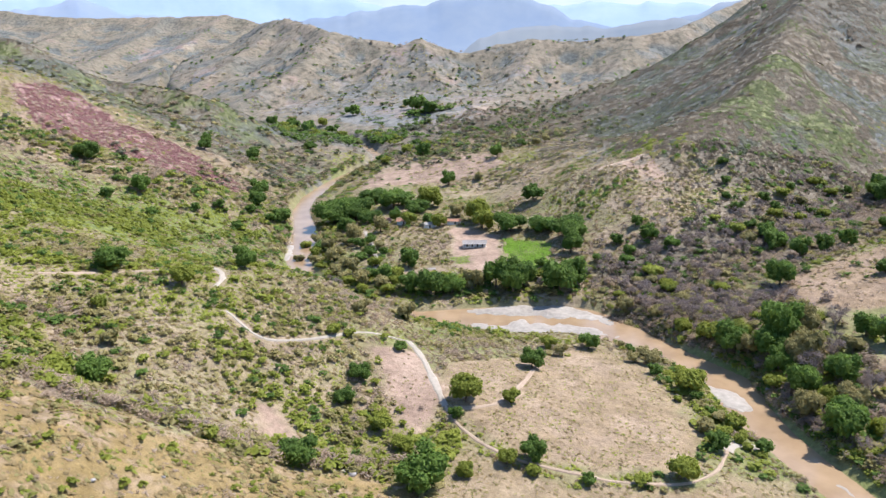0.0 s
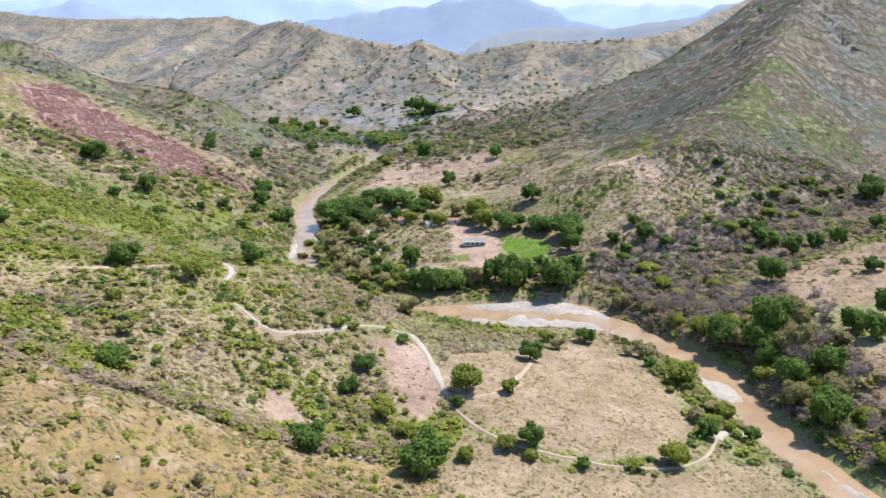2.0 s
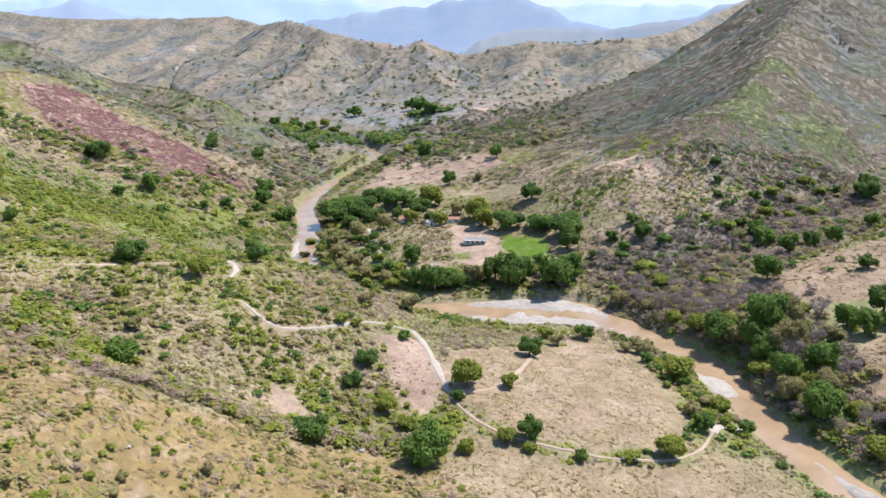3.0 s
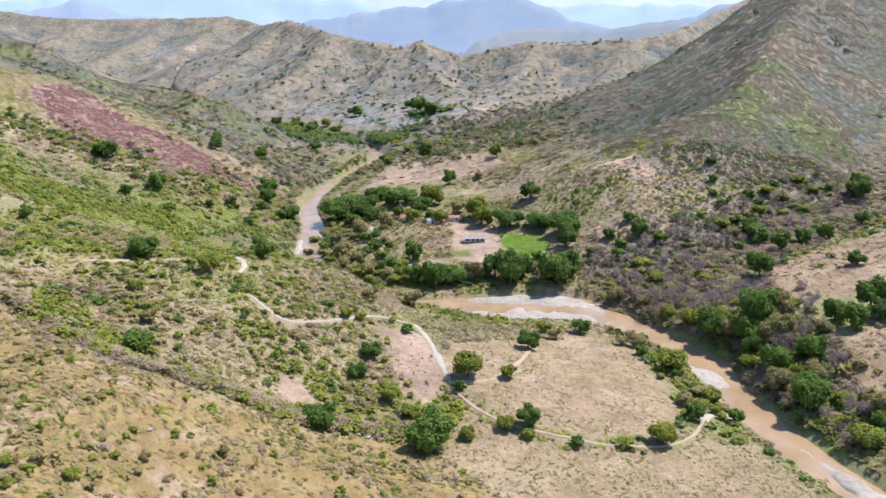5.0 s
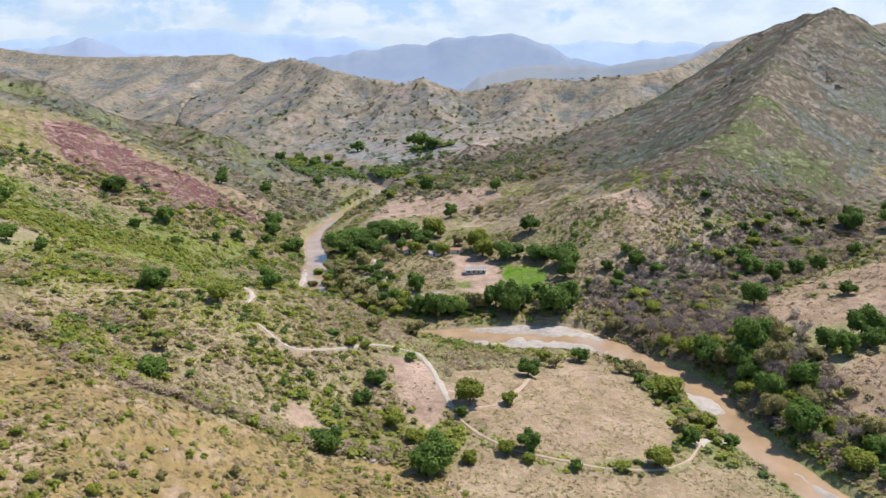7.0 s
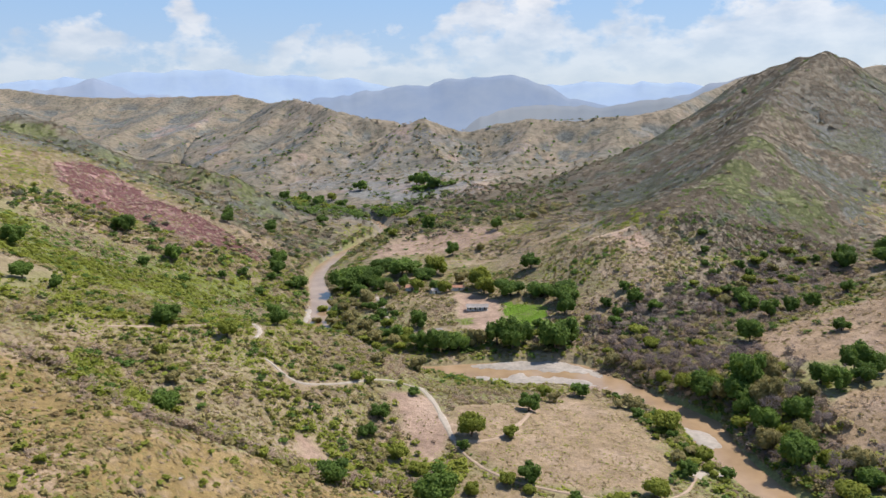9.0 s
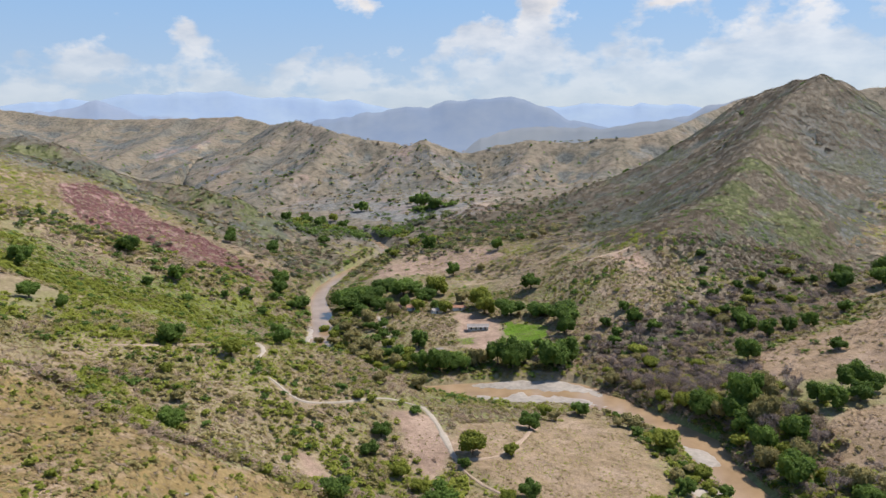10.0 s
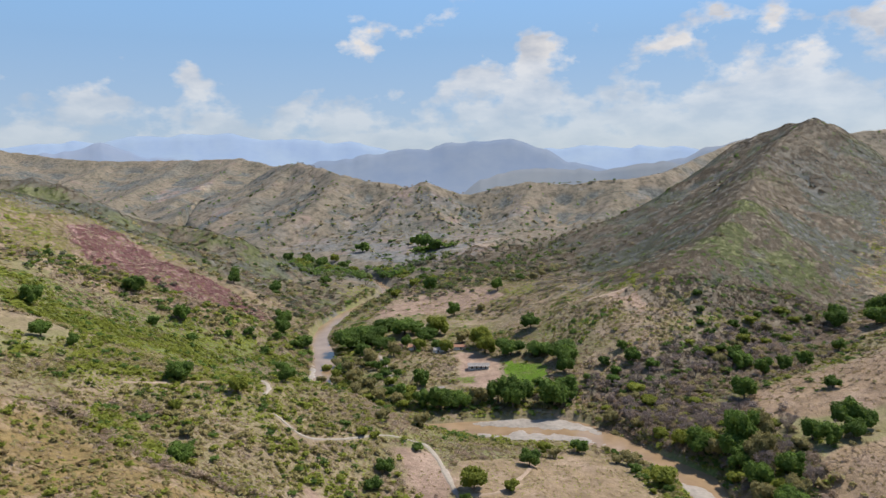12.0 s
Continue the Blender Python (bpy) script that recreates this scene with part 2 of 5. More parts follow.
LAND = {
    "grass_spur_crest": [(-420, 20, 190), (-300, 60, 138), (-200, 112, 97), (-135, 150, 66), (-104, 141, 54), (-85, 143, 44), (-60, 152, 30), (-33, 168, 12.5)],
    "grass_spur_face": [(-119, 132, 58), (-85, 116, 50), (-75, 96, 45.5), (-69, 111, 41), (-58, 124, 34.5), (-30, 130, 23)],
    "slope_below_start": [(-300, -100, 165), (-140, -60, 95), (-60, 20, 48), (-20, 60, 27), (30, 80, 12), (70, 110, 6)],
    "first_ravine": [(-280, 130, 112), (-200, 150, 80), (-150, 168, 55), (-103, 160, 43), (-85, 163, 34), (-60, 172, 22), (-42, 180, 15)],
    "road_spur_crest": [(-330, 180, 118), (-260, 210, 86), (-190, 222, 62), (-133, 215, 50), (-101, 230, 43.5), (-94, 247, 41), (-86, 276, 35), (-70, 285, 29.5), (-60, 285, 23.5), (-48, 285, 17.5), (-37, 285, 13), (-26, 285, 9.5)],
    "road_spur_front": [(-93, 183, 39), (-56, 218, 25.5), (-39, 219, 18), (-16, 218, 15.5), (9, 208, 13), (17, 244, 9)],
    "near_field": [(-15, 164, 12.5), (15, 178, 11), (28, 170, 9.3), (54, 177, 7.5), (66, 215, 5), (60, 245, 4.2), (38, 272, 3.2), (0, 280, 4.0)],
    "second_ravine": [(-380, 270, 118), (-300, 280, 92), (-224, 296, 65), (-182, 290, 49), (-140, 318, 28), (-112, 345, 9)],
    "green_spur_crest": [(-420, 340, 122), (-330, 360, 86), (-259, 382, 57), (-202, 421, 30), (-165, 440, 15)],
    "third_ravine": [(-500, 470, 140), (-380, 470, 92), (-250, 480, 48), (-190, 466, 33), (-153, 470, 17)],
    "red_spur": [(-560, 560, 150), (-420, 545, 112), (-340, 537, 87), (-307, 539, 68), (-259, 527, 57), (-200, 560, 34), (-160, 575, 12)],
    "left_crest": [(-900, 640, 210), (-610, 760, 142), (-540, 745, 135), (-455, 725, 114), (-385, 732, 85), (-318, 708, 72), (-276, 720, 64), (-245, 705, 46), (-220, 695, 27), (-170, 700, 8)],
    "village_flat": [(-45, 345, 5), (-75, 400, 6), (-60, 440, 8), (-20, 400, 8), (0, 440, 10), (20, 380, 8), (45, 420, 14), (-85, 520, 7), (-90, 620, 8)],
    "right_bank": [(93, 272, 5), (112, 262, 12), (118, 226, 7), (136, 209, 9), (131, 234, 16), (165, 272, 21)],
    "brown_hill": [(420, 320, 110), (300, 335, 68), (215, 325, 40), (165, 299, 26.5), (129, 310, 18), (98, 300, 8)],
    "near_right_hill": [(330, 130, 80), (220, 170, 38), (160, 200, 16)],
    "right_gully": [(420, 620, 62), (330, 565, 47), (245, 479, 33), (200, 425, 27), (150, 375, 20), (110, 340, 13), (79, 371, 15)],
    "scar_knoll": [(107, 384, 25), (101, 446, 40), (93, 478, 45), (75, 468, 43.5), (45, 490, 29), (10, 530, 17)],
    "mountain_nose": [(412, 872, 193), (330, 790, 145), (251, 690, 105), (228, 642, 97), (190, 570, 80), (160, 515, 68), (130, 491, 60)],
    "mountain_face": [(220, 510, 57), (338, 665, 70), (310, 728, 92), (485, 917, 108)],
    "mountain_crest": [(412, 872, 193), (335, 930, 158), (285, 985, 134), (190, 1100, 108), (110, 1210, 114), (50, 1330, 114)],
    "mountain_foot": [(0, 620, 18), (60, 700, 45), (30, 820, 50), (-30, 900, 22), (-20, 1080, 40)],
    "second_crest": [(900, 900, 270), (660, 1040, 206), (540, 1020, 186), (470, 960, 176)],
    "outer_left": [(-1500, 900, 330), (-1300, -400, 330), (-500, -500, 210)],
    "outer_right": [(900, 200, 220), (800, -400, 150), (1500, 1800, 200)],
}


# crests of the hills beyond the valley flat: a line of (x, y, height), how steeply the sides fall, how deep their gullies are and how far apart
CRESTS = (
    ([(-1100, 620, 240), (-700, 700, 160), (-550, 740, 134), (-512, 742, 136), (-475, 735, 127), (-447, 740, 104), (-417, 765, 88), (-370, 768, 81), (-320, 760, 73), (-285, 755, 64), (-259, 750, 42), (-224, 740, 29), (-197, 720, 19)], 0.6, 10, 60),
    ([(390, 872, 192), (346, 830, 172), (304, 775, 150), (273, 720, 131), (239, 650, 112), (225, 610, 104), (199, 570, 89), (174, 530, 77), (140, 500, 64)], 0.8, 14, 55),
    ([(225, 610, 104), (232, 580, 85), (240, 550, 67), (243, 510, 50), (244, 480, 40)], 0.6, 7, 40),
    ([(255, 680, 117), (300, 662, 88), (345, 622, 62), (370, 590, 50)], 0.6, 7, 40),
    ([(390, 872, 192), (376, 900, 190), (353, 930, 181), (334, 960, 170), (311, 980, 148), (279, 1000, 119), (227, 1010, 87), (173, 1020, 59), (124, 1020, 39)], 0.75, 10, 50),
    ([(339, 830, 166), (299, 830, 134), (250, 840, 104), (193, 850, 72), (132, 850, 42)], 0.62, 8, 45),
    ([(283, 740, 134), (246, 740, 107), (201, 745, 80), (154, 750, 54), (106, 750, 34)], 0.62, 7, 40),
    ([(239, 650, 109), (208, 650, 86), (172, 650, 64), (135, 645, 44), (96, 640, 30)], 0.6, 7, 40),
    ([(390, 872, 192), (424, 900, 188), (459, 930, 172), (500, 960, 148), (560, 980, 120)], 0.8, 10, 55),
    ([(395, 872, 190), (396, 820, 153), (387, 770, 115), (370, 720, 84)], 0.7, 8, 45),
    ([(440, 1190, 160), (584, 1200, 195), (645, 1200, 200), (760, 1150, 214), (900, 1000, 240), (1000, 700, 230), (900, 300, 225)], 0.7, 20, 90),
    ([(580, 1150, 180), (560, 1050, 128), (500, 960, 92)], 0.6, 14, 60),
    ([(-132, 1420, 126), (-167, 1400, 113), (-210, 1380, 91), (-250, 1350, 71), (-286, 1310, 55), (-339, 1260, 40), (-384, 1200, 25)], 0.75, 17, 60),
    ([(-132, 1420, 126), (-79, 1430, 105), (-39, 1440, 99), (13, 1460, 113), (74, 1450, 122), (149, 1440, 117), (202, 1440, 121), (263, 1450, 125), (361, 1506, 137), (522, 1800, 180), (644, 1950, 218), (785, 2100, 250)], 0.75, 17, 65),
    ([(-132, 1420, 126), (-104, 1300, 70), (-68, 1220, 42), (-37, 1160, 27)], 0.6, 14, 50),
    ([(-170, 1398, 111), (-190, 1290, 58), (-215, 1210, 30)], 0.6, 12, 45),
    ([(82, 1450, 120), (54, 1320, 74), (20, 1200, 42), (-8, 1120, 28)], 0.55, 14, 50),
    ([(263, 1450, 123), (215, 1290, 72), (150, 1160, 46), (90, 1090, 34)], 0.5, 14, 55),
    ([(-820, 2500, 150), (-681, 2250, 181), (-588, 2050, 183), (-525, 1940, 182), (-425, 1780, 161), (-346, 1640, 143), (-280, 1600, 130), (-216, 1600, 121), (-143, 1650, 103), (60, 1750, 80)], 0.7, 27, 90),
    ([(-555, 1990, 181), (-548, 1750, 121), (-553, 1550, 79), (-570, 1450, 50)], 0.5, 20, 80),
    ([(-346, 1640, 142), (-350, 1400, 86), (-386, 1280, 49), (-407, 1180, 30)], 0.5, 20, 70),
    ([(-450, 1820, 160), (-450, 1600, 92), (-470, 1440, 55)], 0.5, 17, 70),
    ([(-4000, 2900, 330), (-2600, 3000, 320), (-2119, 3000, 287), (-1867, 3000, 252), (-1617, 3000, 232), (-1477, 3000, 234), (-1272, 2950, 231), (-1075, 2900, 231), (-1021, 2880, 234), (-889, 2800, 203), (-760, 2720, 180), (-560, 2700, 150)], 0.5, 37, 130),
    ([(-1021, 2880, 232), (-1001, 2550, 146), (-1002, 2300, 100), (-971, 2100, 66), (-914, 1900, 41)], 0.42, 24, 90),
    ([(-1272, 2950, 228), (-1240, 2600, 150), (-1200, 2300, 98), (-1164, 2050, 70), (-1080, 1750, 45)], 0.42, 24, 100),
    ([(-1617, 3000, 230), (-1560, 2600, 150), (-1480, 2200, 105), (-1340, 1800, 75), (-1150, 1450, 50)], 0.42, 24, 100),
    ([(-2119, 3000, 285), (-1950, 2500, 190), (-1750, 2000, 130), (-1400, 1400, 100), (-1100, 1050, 70)], 0.42, 24, 110),
)




def spurs():
    """Side spurs that run down from the crests by turns to either side."""
    rng = np.random.RandomState(17)
    out = []
    for line, steep, deep, gap in CRESTS:
        if min(p[1] for p in line) < 590 or line[0][2] < 60:
            continue
        run, side = gap * rng.uniform(0.5, 1.0), 1
        for a, b in zip(line, line[1:]):
            dx, dy = b[0] - a[0], b[1] - a[1]
            long = math.hypot(dx, dy)
            while run < long:
                t = run / long
                x, y, z = a[0] + t * dx, a[1] + t * dy, a[2] + t * (b[2] - a[2])
                turn = math.atan2(dy, dx) + side * radians(rng.uniform(55, 100))
                reach = (z - 25) / (steep * 0.78)
                if reach > 40 and abs(x) < 1.2 * y:
                    bend = turn + radians(rng.uniform(-25, 25))
                    mx, my = x + 0.45 * reach * math.cos(turn), y + 0.45 * reach * math.sin(turn)
                    out.append(([(x, y, z - 3), (mx, my, z - 0.42 * (z - 25)), (mx + 0.5 * reach * math.cos(bend), my + 0.5 * reach * math.sin(bend), 26)], steep * 0.95, deep * 0.6, gap * 0.6))
                side = -side
                run += gap * rng.uniform(0.7, 1.3)
            run -= long
    return out


CRESTS += tuple(spurs())


def along(line, step):
    """Points every step or so along a line, as an array."""
    out = []
    for a, b in zip(line, line[1:]):
        a, b = np.array(a, float), np.array(b, float)
        n = max(1, int(np.linalg.norm(b[:2] - a[:2]) / step))
        out += [a + (b - a) * i / n for i in range(n)]
    return np.array(out + [np.array(line[-1], float)])


def away(x, y, line):
    """Distance in plan from points (x, y) to a line."""
    best = np.full(np.shape(x), 1e9)
    for a, b in zip(line, line[1:]):
        ax, ay, bx, by = a[0], a[1], b[0], b[1]
        dx, dy = bx - ax, by - ay
        s = np.clip(((x - ax) * dx + (y - ay) * dy) / (dx * dx + dy * dy), 0, 1)
        best = np.minimum(best, np.hypot(x - ax - s * dx, y - ay - s * dy))
    return best


def rise(v, low, high):
    s = np.clip((v - low) / (high - low), 0, 1)
    return s * s * (3 - 2 * s)


def settle():
    """Weights of a smooth surface that passes through all the lines."""
    pts = []
    for line in [RIVER, *LAND.values()]:
        for p in along(line, 30 if max(abs(line[0][0]), line[0][1]) < 700 else 90):
            if all(math.hypot(p[0] - q[0], p[1] - q[1]) > 9 for q in pts):
                pts.append(p)
    pts = np.array(pts)
    xy, n = pts[:, :2] / 100, len(pts)
    d = np.sqrt(((xy[:, None] - xy[None]) ** 2).sum(2) + 0.01)
    m = np.zeros((n + 3, n + 3))
    m[:n, :n], m[:n, n], m[n, :n] = d + np.eye(n) * -0.02, 1, 1
    m[:n, n + 1:], m[n + 1:, :n] = xy, xy.T
    return xy, np.linalg.solve(m, np.r_[pts[:, 2], 0, 0, 0])


KNOTS, WEIGHTS = settle()


TABLES = {}


def ripple(x, y, size, seed):
    """Smooth value noise between -1 and 1."""
    if seed not in TABLES:
        TABLES[seed] = np.random.RandomState(seed).rand(256, 256) * 2 - 1
    table = TABLES[seed]
    u, v = x / size + 1000.3, y / size + 1000.7
    i, j = np.floor(u).astype(int), np.floor(v).astype(int)
    f, g = u - i, v - j
    f, g = f * f * (3 - 2 * f), g * g * (3 - 2 * g)
    i, j, k, l = i % 256, j % 256, (i + 1) % 256, (j + 1) % 256
    return (table[i, j] * (1 - f) + table[k, j] * f) * (1 - g) + (table[i, l] * (1 - f) + table[k, l] * f) * g


def beyond(x, y):
    """0 in the near valley, 1 where the hills behind it are built from their crests."""
    edge = np.interp(x, (-600, -300, -150, -60, 60, 120, 200, 500), (690, 690, 670, 640, 600, 570, 540, 540))
    return rise(y - edge, -55, 55)


def far_hills(x, y, near):
    """Height of the hills behind the valley, and how deep in a gully each point lies."""
    floor = 4 + 44 * (1 - np.exp(-near / 190)) + 5 * ripple(x, y, 90, 12) * rise(near, 30, 140)
    total, hollow, best = np.exp(floor / 3), np.zeros(x.shape), floor.copy()
    for n, (line, steep, deep, gap) in enumerate(CRESTS):
        run = 0.0
        for a, b in zip(line, line[1:]):
            dx, dy = b[0] - a[0], b[1] - a[1]
            long = math.hypot(dx, dy)
            reach = (max(a[2], b[2]) + 5) / steep + long
            sel = np.hypot(x - a[0], y - a[1]) < reach
            if sel.any():
                px, py = x[sel], y[sel]
                t = np.clip(((px - a[0]) * dx + (py - a[1]) * dy) / long ** 2, 0, 1)
                d = np.hypot(px - a[0] - t * dx, py - a[1] - t * dy)
                s = run + t * long + 0.25 * gap * ripple(px, py, gap * 0.9, 200 + n)
                cleft = np.abs(ripple(s, d * 0.22, gap * 0.55, 230 + n))
                fine = np.abs(ripple(s, d * 0.3, gap * 0.22, 260 + n))
                fall = steep * (np.sqrt(d * d + 64) - 8) * (1 - 0.25 * rise(d, 60, 260))
                z = a[2] + t * (b[2] - a[2]) - fall + deep * rise(d, 4, gap) * (0.3 - 1.25 * cleft) + 0.3 * deep * rise(d, 2, 30) * (0.35 - fine) + 0.12 * deep * ripple(px, py, gap * 0.3, 290 + n)
                total[sel] += np.exp(np.minimum(z, 400) / 3)
                lead = z > best[sel]
                best[sel] = np.maximum(best[sel], z)
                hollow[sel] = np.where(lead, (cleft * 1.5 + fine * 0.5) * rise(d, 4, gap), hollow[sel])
            run += long
    return 3 * np.log(total), hollow


def height(x, y, carve=True):
    """Height of the land at (x, y)."""
    x, y = np.asarray(x, float), np.asarray(y, float)
    shape = x.shape
    x, y = x.ravel(), y.ravel()
    z = np.empty(len(x))
    for a in range(0, len(x), 20000):
        u, v = x[a:a + 20000] / 100, y[a:a + 20000] / 100
        d = np.sqrt((u[:, None] - KNOTS[:, 0]) ** 2 + (v[:, None] - KNOTS[:, 1]) ** 2 + 0.01)
        z[a:a + 20000] = d @ WEIGHTS[:-3] + WEIGHTS[-3] + WEIGHTS[-2] * u + WEIGHTS[-1] * v
    near = away(x, y, RIVER)
    hilly = rise(near, 25, 160)
    back = beyond(x, y)
    # gullies and knobs
    for size, tall, seed in ((120, 15.0, 3), (48, 4.5, 4), (17, 1.0, 5)):
        z += hilly * tall * (0.45 - 1.35 * np.abs(ripple(x + 30 * ripple(x, y, 150, 9), y, size, seed))) * (0.12 if size > 90 else 0.75)
    if back.any():
        sel = back > 0
        z[sel] += back[sel] * (far_hills(x[sel], y[sel], near[sel])[0] - z[sel])
    z += 0.35 * ripple(x, y, 6, 8) * rise(near, 12, 40)
    if carve:
        wide = 4.6 + 16.5 * np.exp(-((x - 20) ** 2 / 48 ** 2 + (y - 311) ** 2 / 30 ** 2)) + 4 * np.exp(-((x - 89) ** 2 + (y - 245) ** 2) / 20 ** 2) + 2.5 * np.exp(-((x + 115) ** 2 + (y - 445) ** 2) / 45 ** 2)
        z = z * rise(near, wide * 0.8, wide + 7) + (1 - rise(near, wide * 0.8, wide + 7)) * -1.2
    return z.reshape(shape)

# ---- what covers the land, in plan ----
FIELD = [(-12, 236), (9, 247), (26, 262), (46, 277), (58, 255), (63, 232), (67, 205), (60, 186), (49, 179), (25, 178), (8, 184), (-5, 195), (-12, 215)]
LOWER_FIELD = [(-5, 186), (12, 172), (30, 170), (52, 170), (66, 182), (84, 185), (90, 160), (40, 120), (10, 140), (-12, 160)]
BARE_TERRACE = [(-43, 236), (-31, 240), (-21, 236), (-17, 222), (-13, 205), (-18, 192), (-27, 203), (-33, 216)]
BARE_SLIP = [(-67, 190), (-62, 188), (-54, 184), (-50, 177), (-56, 173), (-60, 178)]
YARD = [(-22, 446), (-8, 440), (6, 426), (8, 392), (7, 362), (-2, 358), (-18, 374), (-20, 405)]
GREEN_PLOT = [(9, 416), (36, 404), (33, 374), (22, 364), (10, 366)]
YELLOW_PLOT = [(-20, 386), (-10, 388), (-7, 376), (-17, 374)]
PLOTS = [(-46, 368), (-24, 372), (-22, 352), (-44, 350)]
SPUR_GRASS = [(-420, 20), (-300, 60), (-200, 112), (-135, 150), (-104, 141), (-85, 143), (-60, 152), (-33, 168), (-12, 166), (10, 130), (40, -100), (-420, -300)]
BROWN_HILL = [(112, 292), (130, 316), (165, 336), (230, 352), (330, 350), (330, 290), (230, 268), (180, 276), (150, 276), (128, 286)]
BROWN_SLOPE = [(119, 226), (127, 234), (150, 244), (200, 250), (240, 235), (220, 190), (170, 195), (138, 208), (124, 213)]
SCAR = [(101, 434), (112, 456), (113, 476), (97, 487), (77, 477), (89, 465), (95, 444)]
RED_WOOD = [(-366, 606), (-345, 596), (-310, 572), (-265, 556), (-215, 532), (-168, 508), (-172, 484), (-215, 482), (-262, 490), (-312, 500), (-345, 524), (-366, 560)]
PALE_STRIPS = [(-260, 452), (-330, 470), (-400, 500), (-420, 470), (-330, 440), (-255, 425), (-200, 448), (-170, 462), (-200, 470)]
FLAT_FIELDS = [(-104, 588), (-60, 586), (-15, 582), (14, 598), (0, 648), (-40, 668), (-75, 652), (-104, 632)]
FAR_FIELDS = [(-40, 900), (30, 960), (-40, 1080), (-180, 1150), (-250, 1080), (-150, 960)]
MOUNTAIN_WOOD = [(70, 560), (112, 500), (130, 440), (170, 425), (225, 440), (270, 490), (330, 590), (400, 700), (520, 860), (620, 1000), (420, 1080), (200, 1120), (80, 1000), (40, 760), (60, 620)]
PALE_HILL = [(-1170, 2420), (-1150, 2560), (-985, 2500), (-960, 2420), (-1015, 2255), (-1090, 2290)]
PALE_RIDGE = [(-634, 1545), (-640, 1650), (-585, 1600), (-560, 1500), (-605, 1500)]
TAN_KNOLL = [(-420, 1170), (-300, 1120), (-120, 1080), (20, 1120), (110, 1250), (60, 1400), (-90, 1400), (-150, 1400), (-260, 1340), (-380, 1240)]
RIGHT_SLOPE = [(62, 345), (108, 335), (150, 350), (200, 395), (270, 470), (150, 430), (114, 395), (75, 375)]
GREEN_FACE = [(150, 520), (200, 575), (222, 622), (240, 615), (245, 560), (252, 510), (225, 490), (190, 490)]
LEFT_WOOD = [(-560, 650), (-420, 640), (-300, 610), (-200, 560), (-150, 600), (-150, 700), (-200, 760), (-320, 800), (-450, 800), (-600, 760)]
ROADS = {
    "west": ([(-141, 217), (-134, 221), (-128, 226.6)], 1.8),
    "west_end": ([(-122.6, 230.5), (-118, 234), (-111, 239.5), (-105, 244)], 1.6),
    "hairpin": ([(-99, 255), (-95, 251), (-92, 245), (-91, 239), (-91.5, 235)], 2.5),
    "upper": ([(-82.5, 220.5), (-77, 217), (-72.8, 214.4), (-68, 214), (-63, 218), (-58, 223), (-52, 230), (-46.5, 239), (-39.5, 244.8), (-32, 247), (-27, 247)], 1.3),
    "bend": ([(-27, 247), (-24, 242.5), (-21.5, 237), (-18.2, 226.6), (-15.3, 218.5), (-13.4, 211.7), (-11.3, 205.6)], 2.5),
    "lower": ([(-11.3, 205.6), (-8.8, 198.7), (-3.6, 191.7), (2, 184.7), (7.5, 180.3), (15, 177.8), (22, 175.8), (31, 174.3), (40, 173.8), (48.5, 174.2), (56.4, 176.6), (63.2, 182.3), (67.8, 189.9), (70.8, 197), (75, 203)], 1.25),
    "landing": ([(70.5, 197), (73.5, 201), (76.5, 203), (80, 202), (83, 199)], 4.2),
    "village": ([(-77, 447), (-72, 428), (-67, 412), (-64, 400), (-59, 380), (-59, 366)], 2.6),
    "knoll": ([(69, 465), (77, 470), (86, 477), (100, 483)], 3.5),
    "field": ([(18, 240), (12, 221), (5, 207), (-8, 204)], 2.0),
    "far": ([(-71, 980), (-55, 981), (-39, 983), (-15, 1008), (0, 1060), (14, 1120)], 4.0),
}


def within(x, y, loop, soft=3.0):
    """1 inside a loop of the plan, 0 outside, with a ragged edge about soft metres wide."""
    x, y = np.asarray(x, float), np.asarray(y, float)
    out = np.zeros(x.shape)
    lx, ly = [p[0] for p in loop], [p[1] for p in loop]
    near = (x > min(lx) - 2 * soft) & (x < max(lx) + 2 * soft) & (y > min(ly) - 2 * soft) & (y < max(ly) + 2 * soft)
    if not near.any():
        return out
    x, y = x[near], y[near]
    odd = np.zeros(x.shape, bool)
    for (ax, ay), (bx, by) in zip(loop, loop[1:] + loop[:1]):
        if ay != by:
            odd ^= ((ay > y) != (by > y)) & (x < (bx - ax) * (y - ay) / (by - ay) + ax)
    d = away(x, y, loop + loop[:1])
    d = np.where(odd, d, -d) + soft * (0.9 * ripple(x, y, 7, 31) + 0.5 * ripple(x, y, 2.5, 32))
    out[near] = rise(d, -soft * 0.5, soft * 0.5)
    return out


def road_gap(x, y):
    best = np.full(np.shape(x), 1e9)
    for line, wide in ROADS.values():
        best = np.minimum(best, away(x, y, line) - wide / 2)
    return best


